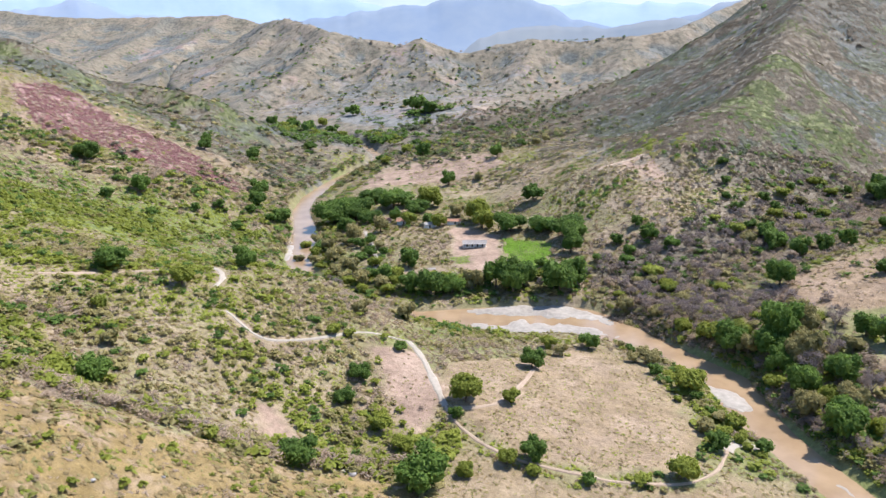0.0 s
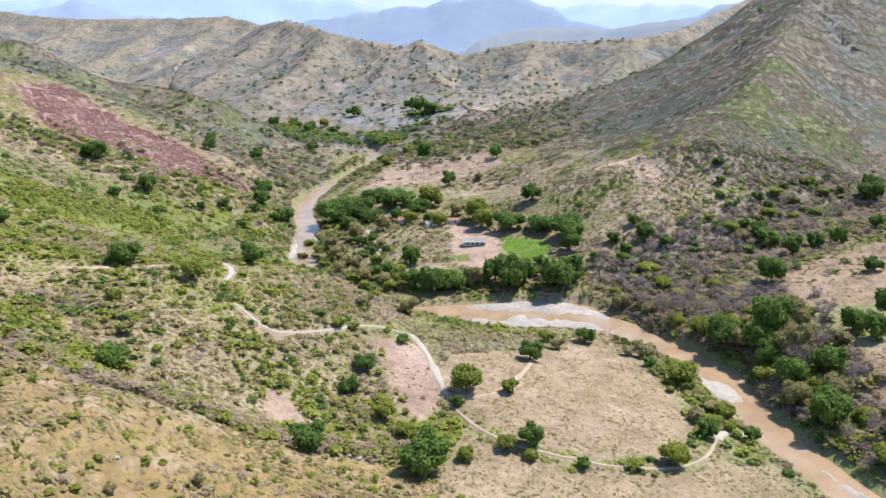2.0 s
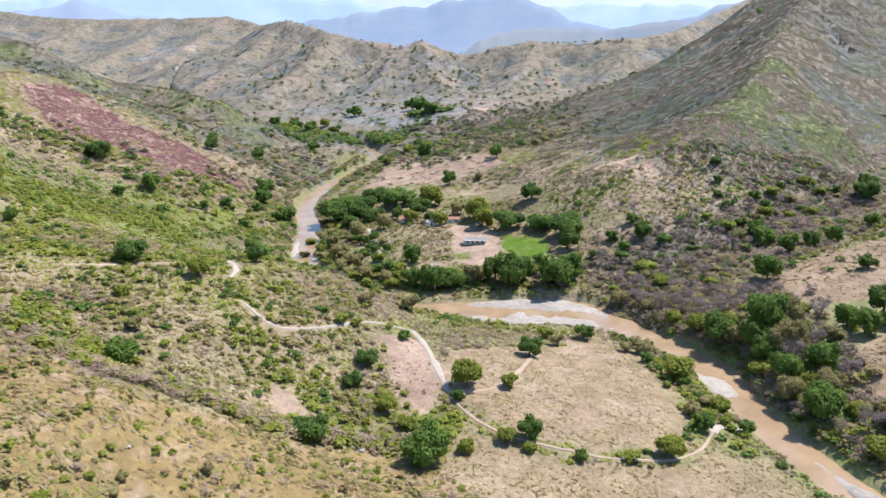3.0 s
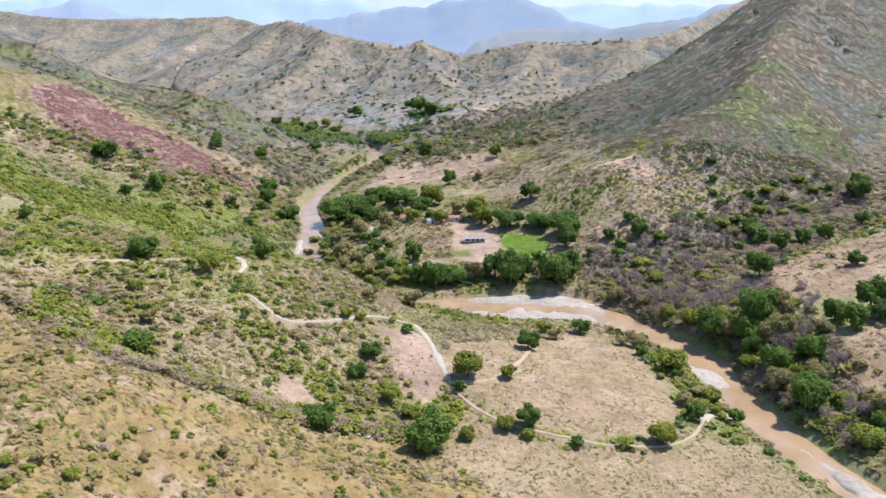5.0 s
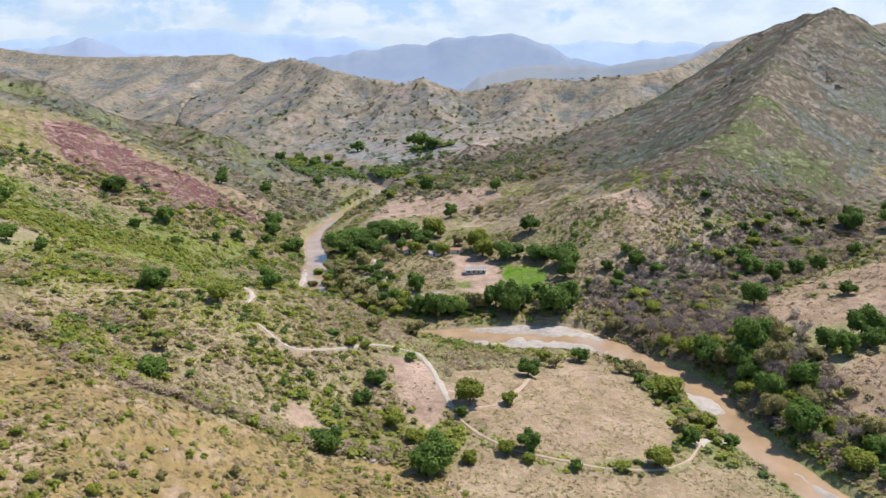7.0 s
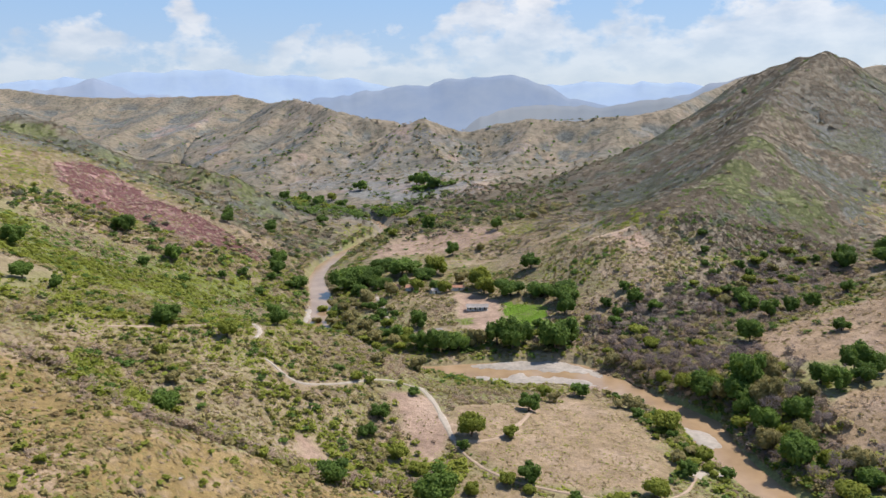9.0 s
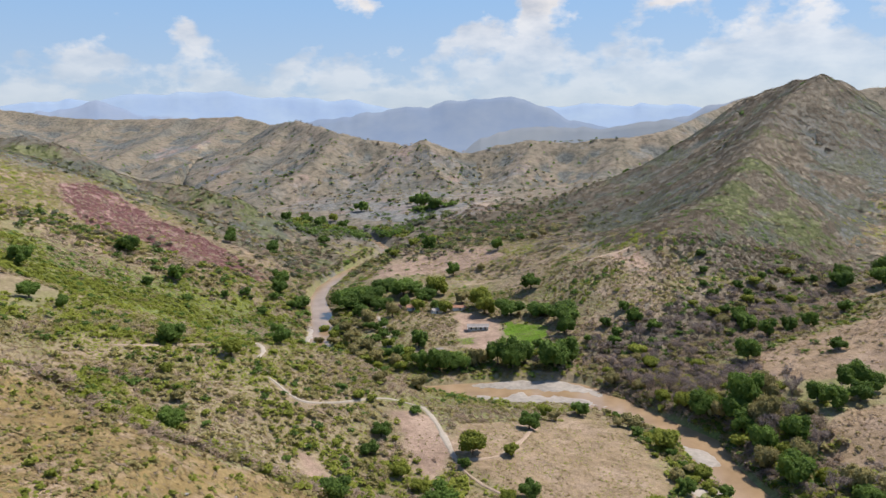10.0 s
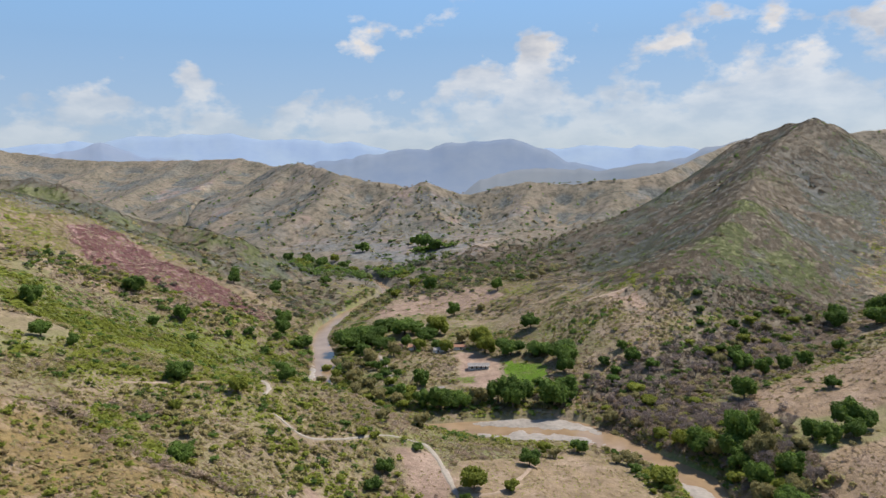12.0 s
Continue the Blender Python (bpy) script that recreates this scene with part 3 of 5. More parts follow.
def cover(x, y):
    """How bare, how green and how golden the land is at (x, y)."""
    n1, n2 = ripple(x, y, 45, 41), ripple(x, y, 14, 42)
    dist = np.hypot(x, y)
    bare = 0.13 + 0.25 * n1 + 0.2 * n2 - 0.12 * rise(dist, 420, 600)
    bare += 0.2 * rise(dist, 1000, 1500) - 0.22 * within(x, y, [(60, 400), (200, 470), (520, 900), (300, 1000), (60, 900), (20, 650)], 30)
    green = 0.52 - 0.12 * rise(dist, 260, 340) - 0.2 * rise(dist, 450, 900) + 0.3 * ripple(x, y, 60, 43) + 0.2 * n2
    left = within(x, y, [(-420, 290), (-250, 296), (-150, 300), (-112, 345), (-118, 400), (-130, 440), (-170, 445), (-230, 425), (-320, 400), (-420, 390)], 14)
    green += 1.0 * left
    bare -= 0.45 * left
    golden = within(x, y, SPUR_GRASS, 4.0)
    green = green * (1 - 0.85 * golden)
    bare = bare * (1 - golden) + 0.15 * golden
    for loop, b, g, o in ((FIELD, 0.95, 0.12, 0.3), (LOWER_FIELD, 0.7, 0.18, 0.25), (BARE_TERRACE, 1, 0, 0), (BARE_SLIP, 1, 0, 0), (YARD, 1, 0, 0), (GREEN_PLOT, 0, 1, 0), (YELLOW_PLOT, 0, 1.0, 0.1),
                          (PLOTS, 0.8, 0.2, 0), (BROWN_HILL, 0.95, 0, 0.4), (BROWN_SLOPE, 0.9, 0.05, 0.4), (SCAR, 0.9, 0, 0), (RED_WOOD, 0.3, 0, 0), (PALE_STRIPS, 0.65, 0.2, 0.1), (PALE_HILL, 1, 0, 0.12), (PALE_RIDGE, 1, 0, 0.05), (FLAT_FIELDS, 1, 0, 0.05), (FAR_FIELDS, 1, 0, 0)):
        w = within(x, y, loop, 3.0)
        bare, green, golden = bare * (1 - w) + b * w, green * (1 - w) + g * w, golden * (1 - w) + o * w
    bank = 1 - rise(away(x, y, RIVER), 12, 40)
    green = green + 0.2 * bank
    return np.clip(bare, 0, 1), np.clip(green, 0, 1), np.clip(golden, 0, 1)

def woodland(x, y):
    """How far leafless woods cover the hills beyond the valley."""
    dist = np.hypot(x, y)
    some = 0.27 * rise(dist, 640, 900) + 0.04 * rise(dist, 1500, 1900)
    some = np.maximum(some, 0.62 * within(x, y, MOUNTAIN_WOOD, 40))
    some = np.maximum(some, 0.42 * within(x, y, LEFT_WOOD, 30))
    some = np.maximum(some, 0.34 * within(x, y, RIGHT_SLOPE, 14))
    for loop, k in ((PALE_HILL, 1.0), (PALE_RIDGE, 1.0), (FAR_FIELDS, 0.9), (FLAT_FIELDS, 1.0), (TAN_KNOLL, 0.55)):
        some = some * (1 - k * within(x, y, loop, 18))
    return some


def lush_slope(x, y):
    """Slopes of the hills that still hold green grass and low bush."""
    n = ripple(x, y, 26, 47) + 0.6 * ripple(x, y, 9, 48)
    face = within(x, y, GREEN_FACE, 14) * rise(n, -0.7, 0.3)
    ribs = within(x, y, MOUNTAIN_WOOD, 40) * rise(n + 0.5 * ripple(x, y, 70, 49), 0.35, 0.8)
    west = within(x, y, LEFT_WOOD, 30) * rise(n, -0.2, 0.7)
    return np.clip(0.85 * face + 0.4 * ribs * (1 - face) + 0.75 * west, 0, 1)

# ---- ground, river, roads ----
def graded(dense, step, ends, grow=1.035, most=40):
    """Coordinates that stand step apart in the dense stretch and further and further apart outside it."""
    a, b = dense
    v = list(np.arange(a, b + 0.1, step))
    gap = step
    while v[-1] < ends[1]:
        gap = min(gap * grow, most)
        v.append(v[-1] + gap)
    gap = step
    while v[0] > ends[0]:
        gap = min(gap * 1.05, 60)
        v.insert(0, v[0] - gap)
    return np.array(v)


def sheet(name, x, y, z):
    """A grid mesh from arrays of x, y and z of the same shape."""
    rows, cols = z.shape
    me = bpy.data.meshes.new(name)
    i = np.arange(rows * cols).reshape(rows, cols)
    quads = np.stack([i[:-1, :-1], i[:-1, 1:], i[1:, 1:], i[1:, :-1]], -1).reshape(-1, 4)
    me.vertices.add(rows * cols)
    me.vertices.foreach_set("co", np.stack([x, y, z], -1).astype(np.float32).ravel())
    me.loops.add(quads.size)
    me.loops.foreach_set("vertex_index", quads.astype(np.int32).ravel())
    me.polygons.add(len(quads))
    me.polygons.foreach_set("loop_start", np.arange(0, quads.size, 4, dtype=np.int32))
    me.polygons.foreach_set("use_smooth", np.ones(len(quads), dtype=bool))
    me.update()
    me.validate()
    return me


gx, gy = np.meshgrid(graded((-270, 260), 2.4, (-4600, 4600)), graded((70, 470), 2.4, (-900, 4900), 1.014, 18))
gx += np.clip(gx, -290, 280) * np.maximum(gy - 470, 0) / 470      # the columns fan out with distance
gz = height(gx, gy)
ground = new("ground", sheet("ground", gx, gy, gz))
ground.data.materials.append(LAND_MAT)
tones = ground.data.color_attributes.new("cover", "FLOAT_COLOR", "POINT")
cb, cg, co = cover(gx.ravel(), gy.ravel())
tones.data.foreach_set("color", np.stack([cb, cg, co, within(gx.ravel(), gy.ravel(), RED_WOOD, 4.0)], -1).astype(np.float32).ravel())
px, py = gx.ravel(), gy.ravel()
dist = np.hypot(px, py)


def set_tone(name, values):
    ground.data.attributes.new(name, "FLOAT", "POINT").data.foreach_set("value", np.clip(values, 0, 1).astype(np.float32))


set_tone("remote", rise(dist + 60 * ripple(px, py, 120, 46), 720, 1000))
set_tone("leafless", woodland(px, py))
set_tone("lush", lush_slope(px, py))
# how deep in a gully each point lies, for the darker tone there
draws = ground.data.attributes.new("gully_depth", "FLOAT", "POINT")
hollowness = 0.55 * np.abs(ripple(gx + 30 * ripple(gx, gy, 150, 9), gy, 120, 3)).ravel() - 0.1
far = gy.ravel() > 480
hollowness[far] = np.maximum(hollowness[far], far_hills(gx.ravel()[far], gy.ravel()[far], away(gx.ravel()[far], gy.ravel()[far], RIVER))[1] - 0.12)
draws.data.foreach_set("value", hollowness.clip(0, 1).astype(np.float32))
tagged(ground, "dry scrubby hillsides falling to a brown river valley", "ground", kind="structure")

m, nt, b = stuff_of("muddy_water", 0.24)
b.inputs["Specular IOR Level"].default_value = 0.4
nt.links.new(ramp(nt, grain(nt, 14, 4), (0.35, (0.225, 0.15, 0.083)), (0.65, (0.305, 0.212, 0.125))), b.inputs["Base Color"])
relief(nt, b, grain(nt, 0.8, 4), 0.04, 0.35)
WATER_MAT = m
spine = along(RIVER, 12)
flow = np.gradient(spine[:, :2], axis=0)
flow /= np.linalg.norm(flow, axis=1)[:, None]
side = np.linspace(-32, 32, 5)
wx, wy = spine[:, :1] - flow[:, 1:] * side, spine[:, 1:2] + flow[:, :1] * side
water = new("water", sheet("water", wx, wy, np.zeros_like(wx)))
water.data.materials.append(WATER_MAT)
tagged(water, "shallow muddy brown river winding round the valley", "river", kind="structure")


def draped(name, line, wide, mat, lift=0.12, ragged=0.4):
    """A strip that lies on the land along a line."""
    pts = along(line, 1.5)[:, :2]
    for _ in range(6):
        pts[1:-1] = (pts[:-2] + 2 * pts[1:-1] + pts[2:]) / 4
    d = np.gradient(pts, axis=0)
    d /= np.linalg.norm(d, axis=1)[:, None]
    s = np.linspace(-1, 1, 7)
    w = wide / 2 * (1 + ragged * ripple(pts[:, 0], pts[:, 1], 5, 51) + ragged * 0.6 * ripple(pts[:, 0], pts[:, 1], 1.9, 52))
    x, y = pts[:, :1] - d[:, 1:] * s * w[:, None], pts[:, 1:2] + d[:, :1] * s * w[:, None]
    mid = height(pts[:, 0], pts[:, 1])[:, None]
    z = np.maximum(height(x, y), mid - 0.4) + lift * np.where(np.abs(s) > 0.9, -2.5, 1.0) + 0.15 * (1 - s * s)
    ob = new(name, sheet(name, x, y, z))
    ob.data.materials.append(mat)
    return ob


for key, (line, wide) in ROADS.items():
    tagged(draped("road", line, wide, PATH_MAT if key in ("field", "knoll", "west", "west_end", "lower") else ROAD_MAT), "pale dusty dirt road winding over the dry hillside", "road", kind="structure")


def gravel_bar(name, line, wides, tall):
    """A low bank of river gravel: a domed strip, thin at its ends."""
    pts = along(line, 2.0)[:, :2]
    for _ in range(8):
        pts[1:-1] = (pts[:-2] + 2 * pts[1:-1] + pts[2:]) / 4
    d = np.gradient(pts, axis=0)
    d /= np.linalg.norm(d, axis=1)[:, None]
    t = np.linspace(0, 1, len(pts))
    w = np.interp(t, np.linspace(0, 1, len(wides)), wides) / 2 * (1 + 0.35 * ripple(pts[:, 0], pts[:, 1], 9, 61) + 0.35 * ripple(pts[:, 0], pts[:, 1], 3, 63))
    s = np.linspace(-1, 1, 15)
    x, y = pts[:, :1] - d[:, 1:] * s * w[:, None], pts[:, 1:2] + d[:, :1] * s * w[:, None]
    z = tall * (1 - s * s)[None] * np.sin(np.clip(t * math.pi, 0.15, math.pi - 0.15))[:, None] + 0.45 * ripple(x, y, 5, 62) + 0.2 * ripple(x, y, 1.6, 64) - 0.2
    z[:, [0, -1]] = -0.6
    z[[0, -1]] = -0.6
    ob = new(name, sheet(name, x, y, z))
    ob.data.materials.append(GRAVEL_MAT)
    return tagged(ob, "pale grey gravel bar beside the muddy river", "gravel bar", kind="structure")


gravel_bar("gravel_bar", [(-12, 321), (4, 323.5), (22, 324), (38, 321), (50, 315), (57, 305)], (4, 12, 15, 15, 10, 4), 0.9)
gravel_bar("gravel_bar", [(-16, 297), (2, 300), (22, 301), (40, 300), (52, 296), (57, 291)], (5, 17, 20, 16, 9, 3), 0.9)
gravel_bar("gravel_bar", [(76, 250), (82, 243), (87, 236), (89, 228)], (3, 11, 13, 4), 0.6)
gravel_bar("gravel_bar", [(-116, 395), (-118, 415), (-123, 435), (-128, 452)], (4, 7, 7, 2), 0.8)
gravel_bar("gravel_bar", [(98, 190), (103, 178), (108, 164), (114, 142)], (2, 8, 12, 9), 0.9)

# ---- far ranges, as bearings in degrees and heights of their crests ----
# each range's two tones and its glow carry the haze of its distance
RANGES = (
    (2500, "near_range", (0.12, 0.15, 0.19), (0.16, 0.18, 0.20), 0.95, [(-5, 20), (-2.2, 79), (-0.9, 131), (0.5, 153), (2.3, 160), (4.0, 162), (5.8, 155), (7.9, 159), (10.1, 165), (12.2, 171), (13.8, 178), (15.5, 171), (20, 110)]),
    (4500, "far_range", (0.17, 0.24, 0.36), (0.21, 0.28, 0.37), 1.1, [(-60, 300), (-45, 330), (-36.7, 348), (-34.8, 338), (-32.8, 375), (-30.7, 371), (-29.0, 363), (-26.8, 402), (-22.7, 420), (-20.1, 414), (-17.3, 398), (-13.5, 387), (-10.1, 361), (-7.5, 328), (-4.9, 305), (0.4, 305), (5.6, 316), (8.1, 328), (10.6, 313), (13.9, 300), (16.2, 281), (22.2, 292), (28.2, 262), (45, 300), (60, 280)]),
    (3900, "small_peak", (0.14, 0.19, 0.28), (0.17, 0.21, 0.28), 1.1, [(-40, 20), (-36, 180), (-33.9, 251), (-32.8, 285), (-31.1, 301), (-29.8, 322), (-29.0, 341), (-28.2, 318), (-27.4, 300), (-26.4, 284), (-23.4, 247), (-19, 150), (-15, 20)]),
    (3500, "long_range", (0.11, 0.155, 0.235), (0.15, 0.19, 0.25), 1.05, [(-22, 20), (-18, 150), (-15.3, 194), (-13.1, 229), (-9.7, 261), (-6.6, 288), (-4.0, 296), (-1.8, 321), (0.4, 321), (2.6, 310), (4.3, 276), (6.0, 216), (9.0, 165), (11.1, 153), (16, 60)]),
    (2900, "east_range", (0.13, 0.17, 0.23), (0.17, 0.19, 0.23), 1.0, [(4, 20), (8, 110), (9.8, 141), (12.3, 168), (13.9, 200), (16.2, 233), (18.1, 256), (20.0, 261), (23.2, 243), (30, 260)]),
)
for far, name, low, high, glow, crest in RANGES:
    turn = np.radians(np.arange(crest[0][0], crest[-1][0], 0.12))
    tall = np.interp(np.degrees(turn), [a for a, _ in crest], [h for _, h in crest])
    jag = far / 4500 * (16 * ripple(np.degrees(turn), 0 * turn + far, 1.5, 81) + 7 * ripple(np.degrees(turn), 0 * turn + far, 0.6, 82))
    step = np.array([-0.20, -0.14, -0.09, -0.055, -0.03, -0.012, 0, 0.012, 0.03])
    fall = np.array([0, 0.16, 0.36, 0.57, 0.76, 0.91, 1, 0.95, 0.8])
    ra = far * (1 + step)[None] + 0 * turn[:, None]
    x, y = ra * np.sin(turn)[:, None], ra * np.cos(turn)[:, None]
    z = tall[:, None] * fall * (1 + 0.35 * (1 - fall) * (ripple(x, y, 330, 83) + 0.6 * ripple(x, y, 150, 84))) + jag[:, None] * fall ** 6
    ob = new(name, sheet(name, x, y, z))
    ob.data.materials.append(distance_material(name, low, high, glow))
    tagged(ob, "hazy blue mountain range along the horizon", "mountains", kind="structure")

# ---- plants ----
def tube(points, radii, sides=6):
    """Vertices and quads of a tapered limb through the points."""
    points = np.array(points, float)
    d = np.gradient(points, axis=0)
    verts, quads = [], []
    for k, (p, v, r) in enumerate(zip(points, d, radii)):
        v = v / np.linalg.norm(v)
        a = np.cross(v, (0.3, 0.9, 0.1))
        a /= np.linalg.norm(a)
        c = np.cross(v, a)
        for i in range(sides):
            w = 2 * math.pi * i / sides
            verts.append(p + r * (math.cos(w) * a + math.sin(w) * c))
        if k:
            for i in range(sides):
                j = (i + 1) % sides
                quads.append((k * sides - sides + i, k * sides - sides + j, k * sides + j, k * sides + i))
    return np.array(verts), np.array(quads)


def join(pieces):
    verts, quads, n = [], [], 0
    for v, q in pieces:
        verts.append(v)
        quads.append(q + n)
        n += len(v)
    return np.concatenate(verts), np.concatenate(quads)


def mesh_of(name, verts, quads, mat, smooth=False):
    me = bpy.data.meshes.new(name)
    me.vertices.add(len(verts))
    me.vertices.foreach_set("co", np.asarray(verts, np.float32).ravel())
    me.loops.add(quads.size)
    me.loops.foreach_set("vertex_index", quads.astype(np.int32).ravel())
    me.polygons.add(len(quads))
    me.polygons.foreach_set("loop_start", np.arange(0, quads.size, 4, dtype=np.int32))
    me.polygons.foreach_set("use_smooth", np.full(len(quads), smooth, dtype=bool))
    me.update()
    me.validate()
    me.materials.append(mat)
    return me


def cluster(rng, lobes, count, leaf, spread=0.55, lift=0.55):
    """Leaf sprays, folded rhombs, scattered through the outer part of the lobes (x, y, z, radius, height factor)."""
    vol = np.array([r ** 2 for _, _, _, r, _ in lobes])
    pick = rng.choice(len(lobes), count, p=vol / vol.sum())
    lb = np.array(lobes)[pick]
    d = rng.normal(size=(count, 3))
    d /= np.linalg.norm(d, axis=1)[:, None]
    d[:, 2] = np.where(d[:, 2] < -0.35, -d[:, 2], d[:, 2])
    r = lb[:, 3] * (1 - spread * rng.rand(count) ** 1.7) * (0.88 + 0.24 * rng.rand(count))
    c = lb[:, :3] + d * r[:, None] * np.stack([np.ones(count), np.ones(count), lb[:, 4]], -1)
    n = d + rng.normal(size=(count, 3)) * 0.5 + (0, 0, lift)
    n /= np.linalg.norm(n, axis=1)[:, None]
    a = np.cross(n, rng.normal(size=(count, 3)))
    a /= np.linalg.norm(a, axis=1)[:, None]
    e = np.cross(n, a)
    s = leaf * (0.6 + 0.8 * rng.rand(count))[:, None]
    sag = n * s * 0.3
    verts = np.stack([c - a * s, c - e * s * 0.75 - sag, c + a * s, c + e * s * 0.75 - sag], 1).reshape(-1, 3)
    return verts, np.arange(count * 4).reshape(-1, 4)


def core(rng, lobe, scale=0.72):
    """A lumpy low block of foliage inside a lobe, to close it."""
    x, y, z, r, f = lobe
    g = np.linspace(-1, 1, 4)
    verts, quads, n = [], [], 0
    for axis in range(3):
        for sign in (-1, 1):
            u, v = np.meshgrid(g, g)
            p = np.stack([u, v, np.full_like(u, sign)], -1).reshape(-1, 3)
            p = np.roll(p, axis, 1)
            p /= np.linalg.norm(p, axis=1)[:, None]
            p *= (1 + 0.18 * np.sin(5 * p[:, :1] + 3 * p[:, 1:2] + x * 7) + 0.12 * np.sin(7 * p[:, 2:] + y * 5))
            verts.append(p * r * scale * np.array([1, 1, f]) + (x, y, z))
            i = np.arange(16).reshape(4, 4)
            quads.append(np.stack([i[:-1, :-1], i[:-1, 1:], i[1:, 1:], i[1:, :-1]], -1).reshape(-1, 4) + n)
            n += 16
    return np.concatenate(verts), np.concatenate(quads)


def crown_lobes(rng, count, wide, low, high, flat):
    """Lobes of a crown one metre wide, above a trunk."""
    out = [(0, 0, (low + high) / 2, wide * 0.30, flat)]
    for k in range(count):
        a = 2 * math.pi * (k + rng.rand() * 0.7) / count
        r = wide * (0.2 + 0.14 * rng.rand())
        out.append((r * math.cos(a), r * math.sin(a), low + (high - low) * rng.rand(), wide * (0.17 + 0.1 * rng.rand()), flat))
    return out


BARK = plain("tree_bark", (0.10, 0.075, 0.05), (0.2, 0.155, 0.11), 0.3, 0.9, 0.03)
TWIGS = plain("dry_twigs", (0.17, 0.13, 0.105), (0.3, 0.245, 0.2), 2.0, 0.9)
LEAF = {
    "deep": leafy("deep_green_leaves", (0.06, 0.112, 0.02), (0.155, 0.24, 0.043)),
    "fresh": leafy("fresh_green_leaves", (0.15, 0.182, 0.022), (0.305, 0.33, 0.056)),
    "olive": leafy("olive_leaves", (0.21, 0.19, 0.07), (0.37, 0.32, 0.135)),
    "grey": leafy("dry_grey_brush", (0.29, 0.222, 0.155), (0.48, 0.375, 0.275)),
    "twig": leafy("bare_twigs", (0.19, 0.152, 0.132), (0.36, 0.295, 0.26)),
    "red": leafy("dry_red_brush", (0.25, 0.12, 0.112), (0.41, 0.225, 0.205)),
    "wood": leafy("leafless_wood", (0.135, 0.109, 0.072), (0.265, 0.212, 0.145)),
    "gully": leafy("gully_wood", (0.1, 0.112, 0.07), (0.2, 0.205, 0.132)),
    "dull": leafy("dull_green_wood", (0.105, 0.13, 0.042), (0.19, 0.22, 0.075)),
    "straw": leafy("straw_tufts", (0.2, 0.148, 0.064), (0.32, 0.242, 0.118)),
    "crop": leafy("young_crop", (0.18, 0.32, 0.03), (0.28, 0.46, 0.05)),
}


def tree_kind(rng, leaf, lobes, tall, flat, leaves=1500, size=0.038):
    """A tree whose crown is one metre wide: trunk with limbs, and a leafy crown."""
    root = new("tree")
    low, high = tall * 0.26, tall * 0.74
    lb = crown_lobes(rng, lobes, 1.0, low, high, flat)
    limbs = [tube([(0, 0, -0.12), (0.01, 0, tall * 0.2), (0.02, 0.01, tall * 0.42), (0, 0, tall * 0.7)], (0.042, 0.034, 0.027, 0.012))]
    for x, y, z, r, f in lb[1:]:
        limbs.append(tube([(0.01, 0, tall * (0.24 + 0.14 * rng.rand())), (x * 0.5, y * 0.5, (tall * 0.4 + z) / 2), (x, y, z)], (0.02, 0.014, 0.005), 5))
    trunk = new("trunk", mesh_of("trunk", *join(limbs), BARK, True))
    leafs = new("crown", mesh_of("crown", *join([core(rng, l) for l in lb] + [cluster(rng, lb, leaves, size)]), LEAF[leaf]))
    trunk.parent = leafs.parent = root
    return root


def bare_kind(rng, twigs=1100, size=0.034):
    """A leafless tree one metre wide, all limbs and fine twigs."""
    root = new("leafless_tree")
    limbs = [tube([(0, 0, -0.1), (0.01, 0.01, 0.2), (0, 0, 0.36)], (0.03, 0.024, 0.018))]
    ends = []
    for k in range(9):
        a = 2 * math.pi * (k + rng.rand()) / 9
        r, z = 0.22 + 0.2 * rng.rand(), 0.45 + 0.35 * rng.rand()
        e = (r * math.cos(a), r * math.sin(a), z)
        limbs.append(tube([(0, 0, 0.2 + 0.12 * rng.rand()), (e[0] * 0.5, e[1] * 0.5, 0.28 + z * 0.25), e], (0.014, 0.009, 0.004), 4))
        ends.append((e[0] * 0.8, e[1] * 0.8, e[2] * 0.95, 0.17, 0.9))
    trunk = new("trunk", mesh_of("trunk", *join(limbs), TWIGS, True))
    v, q = cluster(rng, ends, twigs, size, 0.9)
    v = v.reshape(-1, 4, 3)
    mid = v.mean(1, keepdims=True)
    v[:, 1], v[:, 3] = mid[:, 0] + (v[:, 1] - mid[:, 0]) * 0.28, mid[:, 0] + (v[:, 3] - mid[:, 0]) * 0.28
    leafs = new("crown", mesh_of("crown", v.reshape(-1, 3), q, LEAF["twig"]))
    trunk.parent = leafs.parent = root
    return root


rng = np.random.RandomState(7)
KINDS = {
    "deep": [tree_kind(rng, "deep", n, t, f) for n, t, f in ((8, 0.78, 0.85), (9, 0.72, 0.8), (7, 0.9, 1.0))],
    "fresh": [tree_kind(rng, "fresh", n, t, f) for n, t, f in ((8, 0.74, 0.85), (9, 0.68, 0.8))],
    "olive": [tree_kind(rng, "olive", n, t, f) for n, t, f in ((7, 0.72, 0.85), (8, 0.82, 0.9))],
    "umbrella": [tree_kind(rng, "deep", n, t, f, 2200, 0.03) for n, t, f in ((11, 0.5, 0.6), (12, 0.46, 0.55))],
    "bare": [bare_kind(rng) for _ in range(3)],
}
